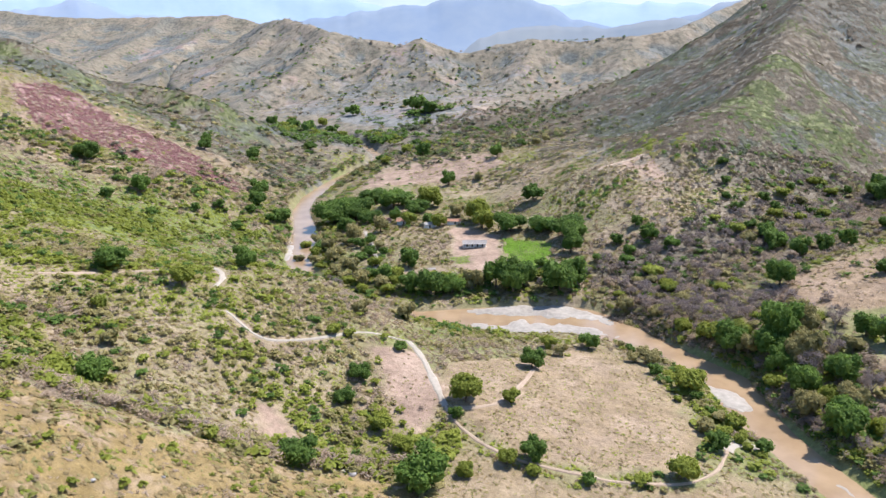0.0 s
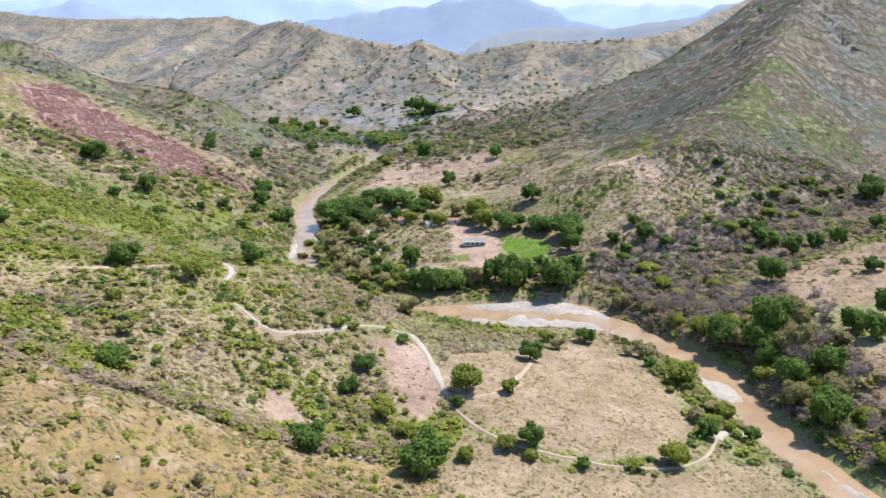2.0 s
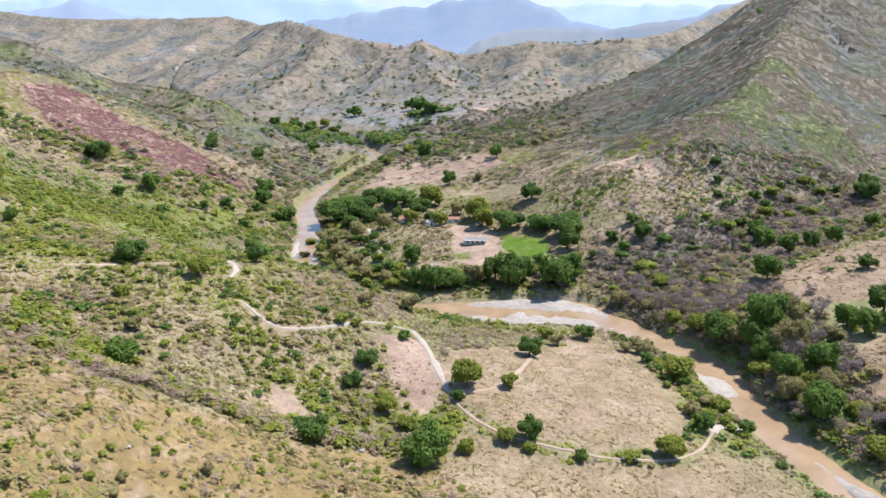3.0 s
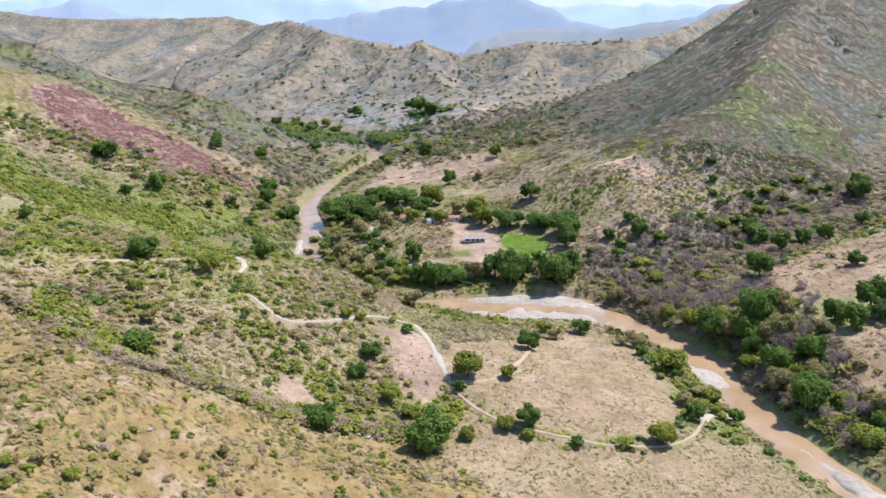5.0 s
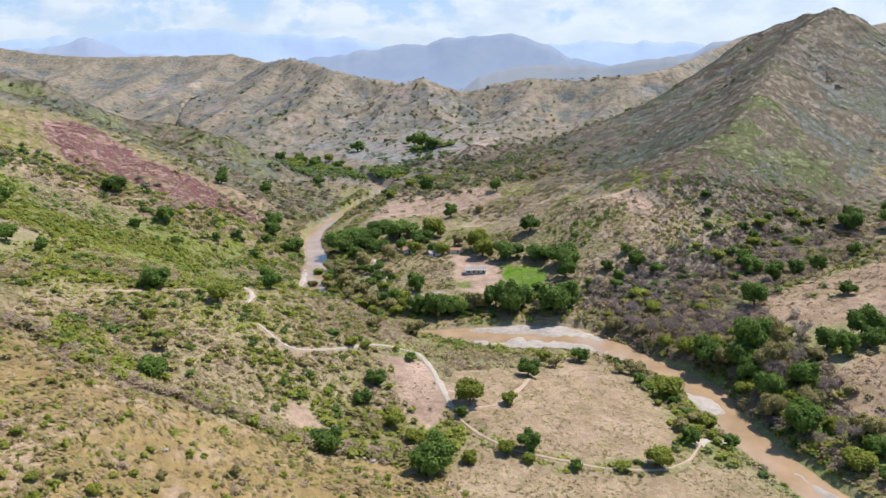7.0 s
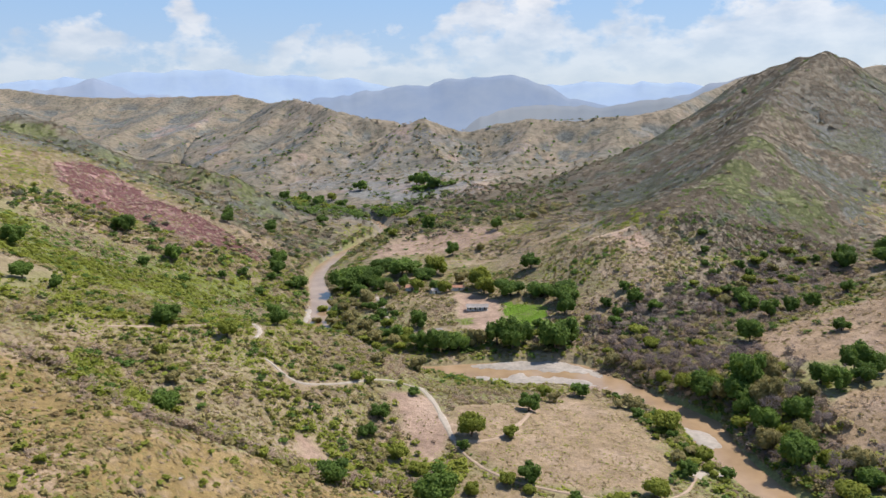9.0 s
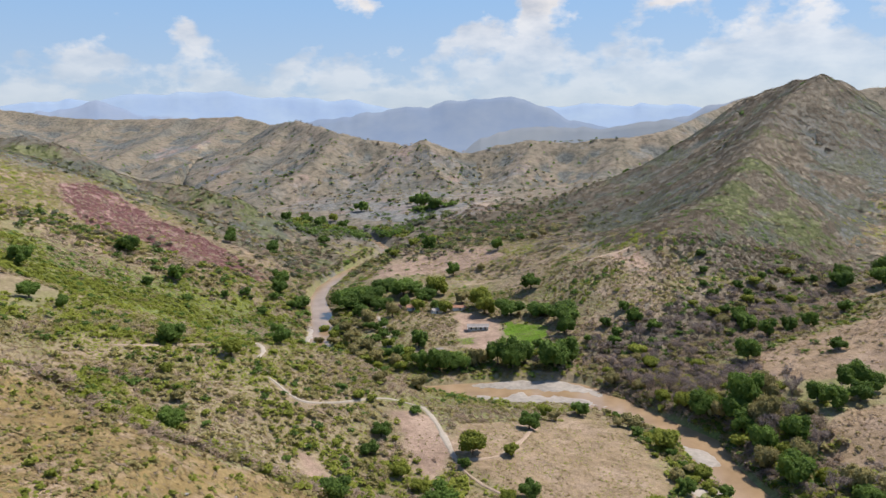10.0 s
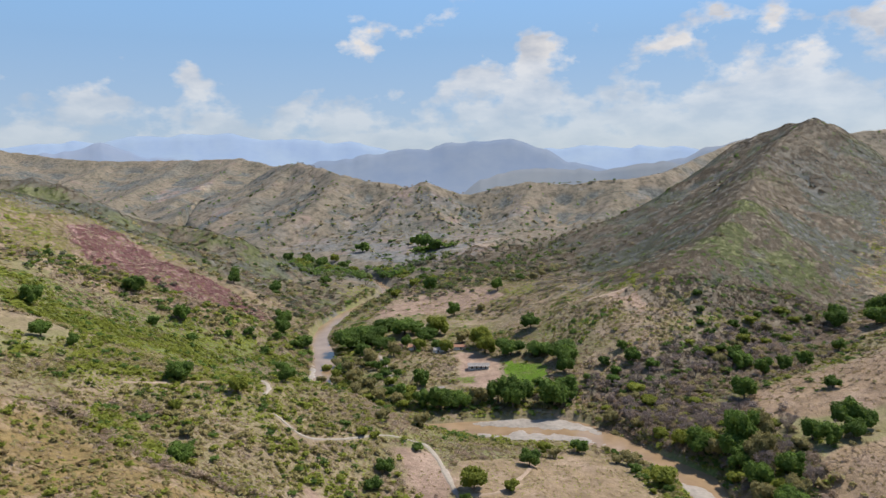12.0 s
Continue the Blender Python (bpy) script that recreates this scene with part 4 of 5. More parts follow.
SMALL = {
    "deep": [tree_kind(rng, "deep", n, t, f, 520, 0.066) for n, t, f in ((8, 0.78, 0.85), (7, 0.9, 1.0))],
    "fresh": [tree_kind(rng, "fresh", n, t, f, 520, 0.066) for n, t, f in ((8, 0.74, 0.85), (9, 0.68, 0.8))],
    "olive": [tree_kind(rng, "olive", n, t, f, 520, 0.066) for n, t, f in ((7, 0.72, 0.85), (8, 0.82, 0.9))],
    "umbrella": KINDS["umbrella"],
    "bare": [bare_kind(rng, 520, 0.05) for _ in range(2)],
}
WORDS = {
    "deep": "round dark green broadleaf tree in the dry valley",
    "fresh": "bright green leafy tree on dry ground",
    "olive": "dusty olive green tree among the scrub",
    "umbrella": "wide spreading dark green tree by the river",
    "bare": "leafless grey brown tree in the riverside thicket",
}
STANDING = []


def plant(kind, x, y, wide, tall=1.0):
    z = float(height(np.array([x]), np.array([y]))[0])
    group = KINDS if wide * 1300 / math.hypot(x, y) > 42 else SMALL
    made = group[kind][int(rng.randint(len(group[kind])))]
    s = wide * (0.95 + 0.1 * rng.rand())
    ob = copy_thing(made, pose(x, y, z - 0.1, 0, 0, 360 * rng.rand()) @ Matrix.Diagonal((s, s, s * tall * (0.85 + 0.3 * rng.rand()), 1)))
    tagged(ob, WORDS[kind], "tree", "leafless trees of the thicket" if kind == "bare" else "trees of the valley")
    STANDING.append((x, y, wide))


# trees that stand by themselves: kind, and (x, y, crown) of each
LONE = {
    "deep": [(17, 241, 9.3), (41, 273, 8.7), (14, 180, 7.7), (-39, 214, 8.3), (-41, 200, 7.5), (-46, 165, 11.6), (-15, 165, 13), (-96, 165, 9.5), (28, 172, 4.2), (68, 197, 6.5), (-126, 362, 10), (-29, 238, 5.2), (-8, 200, 4.5), (-41, 370, 12),
             (29, 463, 13), (-134, 489, 13), (-135, 464, 12), (-155, 478, 11), (28, 368, 6)],
    "fresh": [(-5, 208, 11), (9, 209, 6.4), (7, 178, 6.3), (14, 174, 4.7), (42, 173, 5.4), (-22, 183, 7.2), (-29, 191, 7.1), (70, 237, 12), (54, 178, 9.5), (-4, 172, 5.6), (-100, 229, 8.8), (-64, 155, 5.2), (-51, 233, 4.7), (-46, 236, 4.6), (-115, 204, 5.3), (25, 272, 6.5), (78, 212, 6.5)],
    "olive": [(29, 262, 6.4), (62, 260, 8.2), (67, 206, 6), (-102, 185, 6), (-31, 277, 9), (-46, 260, 8)],
}
VILLAGE = {
    "umbrella": [(-104, 478, 30), (-90, 486, 26), (-66, 506, 27), (-84, 528, 24), (-97, 500, 22), (-48, 490, 18), (32, 421, 20), (14, 428, 20), (47, 404, 23), (-78, 470, 16)],
    "fresh": [(-41, 503, 20), (-7, 452, 17), (-3, 438, 14), (-30, 448, 11), (-50, 455, 10)],
    "deep": [(45, 384, 13), (5, 345, 14), (13, 338, 15), (35, 336, 19), (42, 344, 16), (-26, 334, 14), (-16, 337, 13), (-37, 338, 11), (-90, 456, 13), (-60, 468, 9), (-38, 456, 9), (19, 346, 12), (-52, 352, 10), (-31, 567, 12), (7, 624, 11), (-61, 684, 15)],
    "olive": [(-5, 342, 11), (-66, 440, 10), (-80, 425, 11), (-92, 410, 10), (-62, 348, 10), (-70, 366, 9), (-84, 386, 10), (-20, 470, 12)],
}
RIGHT = {
    "deep": [(127, 313, 13), (135, 254, 10), (152, 262, 13), (138, 246, 9), (174, 357, 9), (148, 346, 9), (161, 352, 8), (165, 303, 8), (109, 264, 17), (93, 268, 13), (262, 452, 17), (227, 438, 14), (142, 373, 11), (85, 380, 10), (118, 232, 12), (113, 214, 11), (103, 246, 10),
             (104, 257, 13), (106, 232, 12), (108, 207, 13), (150, 250, 10), (158, 258, 11)],
    "fresh": [(112, 225, 9), (100, 240, 8), (81, 289, 8), (88, 279, 9), (119, 207, 8)],
    "olive": [(119, 265, 11), (116, 219, 10), (126, 200, 10), (98, 262, 9), (111, 246, 13), (103, 221, 10), (114, 256, 9)],
    "bare": [(110, 238, 10), (117, 196, 11), (119, 243, 9), (99, 287, 9), (92, 284, 9), (122, 222, 9), (76, 298, 9), (128, 262, 10)],
}
SLOPES = {
    "deep": [(-239, 310, 11.9), (-198, 255, 11.2), (-183, 255, 6.6), (-126, 234, 12.0), (-193, 404, 7.6), (-180, 435, 6.4), (-171, 450, 8.2), (-153, 474, 11.0), (-154, 460, 7.4), (-154, 433, 7.9), (-139, 457, 8.2), (-91, 265, 9.1), (-212, 431, 12.1), (-219, 406, 8.6), (-221, 561, 11.0), (-196, 600, 7.3), (-257, 457, 17.4), (135, 420, 6.0), (143, 457, 6.4), (139, 437, 5.4), (142, 363, 10.8), (222, 427, 16.1), (81, 397, 7.0), (94, 369, 8.0), (197, 367, 7.8), (241, 414, 16.0)],
    "fresh": [(-75, 95, 3.4), (-73, 107, 2.2), (-84, 91, 3), (-94, 102, 2.6)],
    "olive": [(-80, 94.5, 3), (-69, 111, 2.6), (-58, 125, 3.2), (-68, 106, 2)],
}
FAR_VALLEY = {
    "deep": [(-277, 929, 17), (-224, 901, 20), (-203, 944, 18), (-201, 1077, 22), (-113, 1074, 26), (-98, 1040, 22), (-80, 1003, 22), (-66, 720, 15), (-230, 590, 11), (-199, 611, 13), (-162, 506, 14), (-182, 741, 14), (-245, 913, 18), (-152, 859, 14), (-77, 785, 12), (-107, 716, 10), (29, 661, 9), (202, 1066, 12)],
    "fresh": [(-183, 907, 16), (-82, 736, 13), (-96, 680, 11), (-235, 1027, 16), (-254, 901, 14), (-64, 754, 12)],
    "olive": [(-288, 1067, 14), (42, 655, 8), (-8, 568, 8), (51, 671, 9)],
}
for block in (LONE, VILLAGE, RIGHT, SLOPES, FAR_VALLEY):
    for kind, spots in block.items():
        for x, y, wide in spots:
            if away(np.array([x]), np.array([y]), RIVER)[0] > 10:
                plant(kind, x, y, wide, 1.3 if block in (VILLAGE, RIGHT) and kind != "umbrella" else 1.1)


def clear(x, y, r):
    return all(math.hypot(x - a, y - b) > 0.42 * (w + r) for a, b, w in STANDING)


def thicket(count, chance, box, sizes, kinds):
    """Trees scattered where chance(x, y) allows."""
    done = tries = 0
    while done < count and tries < count * 60:
        tries += 1
        x, y = rng.uniform(box[0], box[2]), rng.uniform(box[1], box[3])
        w = rng.uniform(*sizes)
        if rng.rand() < chance(np.array([x]), np.array([y]))[0] and clear(x, y, w):
            plant(kinds[int(rng.randint(len(kinds)))], x, y, w)
            done += 1


OPEN_LAND = (FIELD, LOWER_FIELD, BARE_TERRACE, BARE_SLIP, YARD, GREEN_PLOT, YELLOW_PLOT, PLOTS)


def open_land(x, y):
    return sum(within(x, y, loop, 2.0) for loop in OPEN_LAND) > 0.3


RIGHT_BELT = [(58, 318), (75, 300), (88, 276), (104, 260), (101, 236), (104, 214), (110, 195), (124, 168), (150, 160), (136, 198), (118, 214), (118, 234), (142, 256), (120, 290), (100, 300), (112, 330), (84, 352), (60, 350)]
thicket(30, lambda x, y: within(x, y, [(84, 284), (104, 262), (101, 236), (104, 214), (110, 195), (124, 168), (134, 170), (120, 200), (114, 220), (112, 240), (116, 264), (94, 292)], 2), (80, 165, 136, 294), (7, 12), ("deep", "olive", "fresh", "deep", "bare"))
thicket(120, lambda x, y: within(x, y, RIGHT_BELT, 3), (55, 160, 152, 355), (5, 10.5), ("bare", "bare", "bare", "olive", "bare", "fresh", "bare"))
thicket(42, lambda x, y: within(x, y, [(-75, 338), (-30, 336), (10, 338), (48, 342), (50, 356), (0, 352), (-50, 360), (-78, 362)], 2) * ~open_land(x, y), (-80, 330, 55, 366), (6, 10.5), ("fresh", "olive", "deep", "fresh", "bare"))
thicket(20, lambda x, y: within(x, y, [(58, 284), (72, 262), (79, 246), (72, 232), (78, 214), (84, 200), (76, 198), (66, 226), (62, 250), (50, 274)], 2), (48, 195, 86, 288), (3, 5.5), ("fresh", "olive", "deep"))
thicket(52, lambda x, y: within(x, y, [(60, 360), (110, 340), (200, 405), (250, 460), (240, 480), (180, 440), (100, 385), (60, 385)], 6), (55, 330, 260, 490), (5, 9), ("deep", "olive", "bare", "fresh", "bare"))
thicket(24, lambda x, y: within(x, y, [(-110, 395), (-80, 370), (-66, 345), (-60, 400), (-84, 450), (-108, 440)], 3) * ~open_land(x, y), (-112, 340, -55, 455), (5, 9), ("olive", "olive", "deep", "fresh"))
for group in (KINDS, {k: v for k, v in SMALL.items() if k != "umbrella"}):
    for made in itertools.chain(*group.values()):
        for o in (*made.children, made):
            bpy.data.objects.remove(o)


# ---- scrub: bushes past counting ----
def bush_shape(rng, count, leaf, flat=0.8, lobes=4):
    lb = [(0, 0, 0.3, 0.32, flat)]
    for k in range(lobes):
        a = 2 * math.pi * (k + rng.rand() * 0.6) / lobes
        lb.append((0.28 * math.cos(a), 0.28 * math.sin(a), 0.16 + 0.22 * rng.rand(), 0.18 + 0.1 * rng.rand(), flat))
    return cluster(rng, lb, count, leaf, 0.6, 1.5)


SHAPES = {24: [bush_shape(rng, 24, 0.175, 0.85, 6) for _ in range(4)], 5: [bush_shape(rng, 5, 0.42, 0.8, 3) for _ in range(4)], 20: [bush_shape(rng, 20, 0.21) for _ in range(4)], 14: [bush_shape(rng, 14, 0.25) for _ in range(4)], 7: [bush_shape(rng, 7, 0.38, 0.9, 3) for _ in range(4)], 26: [bush_shape(rng, 30, 0.165, 0.9, 6) for _ in range(4)], 18: [bush_shape(rng, 18, 0.23) for _ in range(4)], 8: [bush_shape(rng, 8, 0.36, 0.9, 3) for _ in range(4)]}



def thin(shape):
    """The same bush as fine bare twigs."""
    v, q = shape
    v = v.reshape(-1, 4, 3)
    mid = v.mean(1, keepdims=True)
    w = mid + (v - mid) * 1.35
    for k in (1, 3):
        w[:, k] = mid[:, 0] + (w[:, k] - mid[:, 0]) * 0.34
    return w.reshape(-1, 3), q


TWIGGY = {k: [thin(s) for s in v] for k, v in SHAPES.items()}
TWIGGY[24] = [thin(bush_shape(rng, 46, 0.115, 0.9, 6)) for _ in range(4)]
TWIGGY[26] = [thin(bush_shape(rng, 64, 0.10, 1.0, 7)) for _ in range(4)]


def scrub(name, label, mat, x, y, wide, leaves):
    """One mesh of many bushes, each leaning with the slope that it grows on."""
    z = height(x, y)
    tilt_x = tilt_y = np.zeros(len(x))
    if leaves <= 14:
        tilt_x, tilt_y = (np.clip(height(x + dx, y + dy) - z, -1.6, 1.6) / 2 for dx, dy in ((2.0, 0.0), (0.0, 2.0)))
    parts_v, parts_q, n = [], [], 0
    for k in range(4):
        v, q = (TWIGGY if mat in (LEAF["grey"], LEAF["red"], LEAF["wood"], LEAF["twig"]) else SHAPES)[leaves][k]
        sel = np.arange(k, len(x), 4)
        if not len(sel):
            continue
        a = rng.rand(len(sel)) * 2 * math.pi
        c, s, w = np.cos(a)[:, None], np.sin(a)[:, None], wide[sel][:, None]
        px = (v[None, :, 0] * c - v[None, :, 1] * s) * w + x[sel][:, None]
        py = (v[None, :, 0] * s + v[None, :, 1] * c) * w + y[sel][:, None]
        pz = v[None, :, 2] * w * (((0.7 if leaves > 7 else 0.3) + 0.4 * rng.rand(len(sel))) * np.where((y[sel] > 480) & (wide[sel] < 6), 0.45, 1.0))[:, None] + z[sel][:, None] - 0.05
        pz += tilt_x[sel][:, None] * (px - x[sel][:, None]) + tilt_y[sel][:, None] * (py - y[sel][:, None])
        parts_v.append(np.stack([px, py, pz], -1).reshape(-1, 3))
        parts_q.append((q[None] + (np.arange(len(sel)) * len(v))[:, None, None]).reshape(-1, 4) + n)
        n += len(sel) * len(v)
    ob = new(name, mesh_of(name, np.concatenate(parts_v), np.concatenate(parts_q), mat))
    return tagged(ob, label, "scrub", kind="stuff")


def sown(count, box, size):
    """Random places and sizes over a stretch of land, off the roads, the water and the bare fields."""
    x, y = rng.uniform(box[0], box[2], count), rng.uniform(box[1], box[3], count)
    w = size[0] + (size[1] - size[0]) * rng.rand(count) ** 2
    bare, green, golden = cover(x, y)
    keep = (rng.rand(count) > bare * 0.97) & (rng.rand(count) > golden * 0.9) & (away(x, y, RIVER) > 9) & (road_gap(x, y) > 0.6 + w * 0.3)
    wide = np.exp(-((x - 18) ** 2 / 45 ** 2 + (y - 312) ** 2 / 30 ** 2))
    keep &= ~(open_land(x, y)) & (away(x, y, RIVER) > 8.5 + 15 * wide)
    keep &= rng.rand(count) < 0.58 + 0.8 * ripple(x, y, 20, 71)
    return x[keep], y[keep], w[keep], green[keep], within(x[keep], y[keep], RED_WOOD, 4)


NAMES = {
    "deep": ("dark_bushes", "dark green bushes dotted over dry slopes"), "fresh": ("green_bushes", "bright green bushes on the dry hillside"),
    "olive": ("olive_bushes", "dusty olive scrub on the dry hillside"), "grey": ("dry_bushes", "leafless grey brown scrub on the dry hillside"),
    "straw": ("straw_tufts", "straw coloured grass tufts on the slope"), "crop": ("young_crop", "bright green young crop in a small plot"), "wood": ("leafless_wood", "leafless grey brown woodland on the mountain slope"), "twig": ("leafless_brush", "leafless purple grey brush in the riverside thicket"), "gully": ("gully_wood", "dark grey green woodland in the mountain gullies"), "dull": ("green_wood", "low dull green bushes on the mountain slope"), "red": ("red_brush", "purple red dry brush on the slope"),
}
SORTS = ["deep", "fresh", "olive", "grey", "straw", "red", "wood", "dull", "gully"]


def remote_kind(x, y, kind):
    """Beyond the valley the brush is leafless wood, with dull green where the slope is lush."""
    woody = (woodland(x, y) > 0.15) & (kind != 5) & (kind != 0)
    kind = np.where(woody, 6, kind)
    kind = np.where(woody & (lush_slope(x, y) > 0.2 + 0.5 * rng.rand(len(x))), 7, kind)
    back = np.flatnonzero(woody)
    hollow = far_hills(x[back], y[back], away(x[back], y[back], RIVER))[1]
    dark = 0.42 - 0.25 * rise(np.hypot(x[back], y[back]), 850, 1100)
    kind[back] = np.where(hollow > dark + 0.2 * rng.rand(len(back)), 8, kind[back])
    return kind


for box, count, size, leaves, dark in (((-200, 95, 150, 300), 25000, (0.9, 3.6), 24, 0.05), ((-300, 300, 300, 520), 27000, (1.0, 3.6), 14, 0.06), ((-420, 150, -200, 300), 7000, (1.0, 4), 14, 0.07), ((150, 160, 300, 300), 4000, (1.0, 3.5), 14, 0.06),
                                     ((-600, 520, 480, 900), 24000, (1.3, 3.8), 7, 0.03), ((-600, 300, -300, 520), 9000, (1.4, 4.4), 7, 0.07), ((300, 300, 500, 520), 6000, (1.4, 4.4), 7, 0.05), ((-900, 900, 700, 1600), 15000, (1.8, 5.5), 7, 0.10), ((-1900, 1500, 400, 2700), 14000, (3, 8.5), 7, 0.12)):
    x, y, w, green, red = sown(count, box, size)
    r = (0.42 * rng.rand(len(x)) + 0.29 + 0.3 * ripple(x, y, 17, 91) + 0.38 * ripple(x, y, 42, 93)).clip(0, 0.999)
    a = green * 0.68
    b = a + dark + 0.08 * green
    kind = np.where(red > 0.5, 5, np.where(r < a, 1, np.where(r < b, 0, np.where(r < b + (1 - b) * 0.55, 2, 3))))
    w = np.where(kind == 0, w * 1.25, np.where(kind == 1, w * 1.2, w))
    kind = remote_kind(x, y, kind)
    for k, leaf in enumerate(SORTS):
        sel = kind == k
        if sel.sum() > 3:
            scrub(*NAMES[leaf], LEAF[leaf], x[sel], y[sel], w[sel], leaves)


def understorey(count, box, size):
    """Low dry growth that covers the ground between the bushes."""
    x, y = rng.uniform(box[0], box[2], count), rng.uniform(box[1], box[3], count)
    bare, green, golden = cover(x, y)
    keep = (rng.rand(count) > bare * 0.75) & (golden < 0.5) & (away(x, y, RIVER) > 9) & (road_gap(x, y) > 0.3) & ~open_land(x, y)
    keep &= away(x, y, RIVER) > 8.5 + 15 * np.exp(-((x - 18) ** 2 / 45 ** 2 + (y - 312) ** 2 / 30 ** 2))
    x, y, green = x[keep], y[keep], green[keep]
    w = rng.uniform(size[0], size[1], len(x))
    r = 0.7 * rng.rand(len(x)) + 0.16 + 0.3 * ripple(x, y, 11, 79) + 0.4 * ripple(x, y, 42, 93)
    kind = np.where(r < green * 0.55, 1, np.where(r < 0.45, 2, np.where(r < 0.68, 4, 3)))
    kind = remote_kind(x, y, kind)
    for k, leaf in enumerate(SORTS):
        if (kind == k).sum() > 3:
            scrub(*NAMES[leaf], LEAF[leaf], x[kind == k], y[kind == k], w[kind == k], 5)


understorey(46000, (-190, 110, 120, 300), (0.6, 1.5))
understorey(34000, (-300, 300, 260, 520), (0.9, 2.2))
understorey(24000, (-600, 440, -100, 780), (1.3, 3.0))
understorey(16000, (-60, 545, 100, 1000), (1.2, 3.0))
understorey(30000, (90, 470, 480, 1000), (1.8, 3.8))


def strewn(loop, count, size, mixed, leaves=8):
    """Small tufts over an open stretch of land."""
    lx, ly = [p[0] for p in loop], [p[1] for p in loop]
    x, y = rng.uniform(max(min(lx), -430), max(lx), count), rng.uniform(max(min(ly), 60), max(ly), count)
    keep = (within(x, y, loop, 3.0) > 0.5) & (road_gap(x, y) > 0.3) & (rng.rand(count) < 0.6 + 0.6 * ripple(x, y, 9, 77))
    x, y = x[keep], y[keep]
    w = size[0] + (size[1] - size[0]) * rng.rand(len(x)) ** 2.5
    kind = rng.choice(len(mixed), len(x))
    for k, leaf in enumerate(sorted(set(mixed))):
        sel = np.array([mixed[i] == leaf for i in kind])
        if sel.sum() > 3:
            scrub(*NAMES[leaf], LEAF[leaf], x[sel], y[sel], w[sel], leaves)


SPUR_NEAR = [(-240, 92), *SPUR_GRASS[2:9], (10, 130), (20, 60), (-240, 60)]
strewn(SPUR_NEAR, 52000, (0.35, 1.6), ("straw", "straw", "straw", "straw", "olive", "olive", "olive", "grey", "fresh"), 5)
strewn(SPUR_NEAR, 4200, (1.0, 3.0), ("olive", "fresh", "olive", "straw", "fresh"), 20)
strewn(FLAT_FIELDS, 260, (1.5, 5), ("deep", "olive", "grey"), 14)
strewn(FAR_FIELDS, 420, (4, 11), ("deep", "deep", "olive"), 26)
strewn(FIELD, 13000, (0.25, 1.0), ("olive", "straw", "straw", "olive", "fresh"), 5)
strewn(LOWER_FIELD, 12000, (0.3, 1.1), ("olive", "straw", "olive"), 5)
strewn(BROWN_HILL, 9000, (0.5, 1.6), ("straw", "grey", "grey"), 5)
strewn(BROWN_SLOPE, 7000, (0.4, 1.4), ("straw", "grey"), 5)
strewn(BARE_TERRACE, 500, (0.3, 0.9), ("olive", "straw"))
strewn(GREEN_PLOT, 11000, (0.5, 1.1), ("crop",), 5)
strewn(YELLOW_PLOT, 1500, (0.4, 0.9), ("crop", "fresh"), 5)
strewn(MOUNTAIN_WOOD, 9000, (1.8, 6.0), ("gully", "wood", "gully", "dull", "wood"), 7)
strewn(LEFT_WOOD, 4200, (1.8, 6.5), ("gully", "dull", "wood", "gully", "olive"), 7)
strewn(TAN_KNOLL, 1800, (3, 8), ("gully", "wood", "gully"), 7)
strewn(PALE_STRIPS, 1100, (1.5, 5.5), ("deep", "grey", "olive", "fresh", "deep"), 14)
strewn(RED_WOOD, 12000, (1.6, 4.2), ("red", "red", "red", "red", "grey"))


def hedge(line, wide, count, size, mixed):
    """Thick brush along a line."""
    pts = along(line, 1.0)
    k = rng.randint(len(pts), size=count)
    x, y = pts[k, 0] + rng.normal(size=count) * wide, pts[k, 1] + rng.normal(size=count) * wide
    dry = (away(x, y, RIVER) > 8.5) & (road_gap(x, y) > 1.4)
    x, y = x[dry], y[dry]
    count = len(x)
    w = rng.uniform(size[0], size[1], count)
    kind = np.floor((ripple(x, y, 14, 78) * 0.5 + 0.5 + 0.25 * rng.normal(size=count)).clip(0, 0.999) * len(mixed)).astype(int)
    for leaf in sorted(set(mixed)):
        sel = np.array([mixed[i] == leaf for i in kind])
        if sel.sum() > 3:
            scrub(*NAMES[leaf], LEAF[leaf], x[sel], y[sel], w[sel], 26)


hedge([(-150, 164), (-120, 156), (-100, 152), (-84, 153), (-60, 160), (-40, 170), (-22, 176)], 2.6, 460, (3, 6), ("fresh", "grey", "olive", "grey", "grey", "fresh"))
hedge([(-22, 178), (-8, 192), (-12, 200)], 2.0, 60, (1.5, 3.5), ("olive", "grey", "fresh"))
hedge([(4, 180), (30, 172), (52, 173), (62, 180)], 0.9, 120, (0.7, 1.8), ("grey", "straw", "olive"))
hedge([(56, 284), (70, 260), (76, 246), (70, 234), (76, 216), (82, 204), (92, 184)], 2.6, 240, (1.5, 4.2), ("fresh", "grey", "olive", "fresh"))
hedge([(60, 314), (76, 292), (90, 274), (104, 256), (101, 232), (106, 208), (116, 184)], 3.5, 480, (2, 5), ("grey", "olive", "grey", "grey", "fresh"))
hedge([(-80, 342), (-40, 336), (0, 340), (46, 338)], 3.0, 260, (2, 5), ("fresh", "olive", "deep", "grey"))
hedge([(-30, 285), (0, 283), (20, 281), (46, 279)], 1.8, 110, (1.2, 2.8), ("fresh", "olive", "fresh"))
hedge([(70, 345), (100, 330), (130, 345), (170, 385), (220, 430)], 14.0, 620, (2.5, 6), ("grey", "olive", "grey", "grey", "deep", "grey"))
hedge([(70, 318), (88, 300), (104, 284), (118, 262), (116, 236), (122, 210)], 7.0, 520, (3, 6.5), ("grey", "grey", "olive", "grey", "fresh", "grey"))
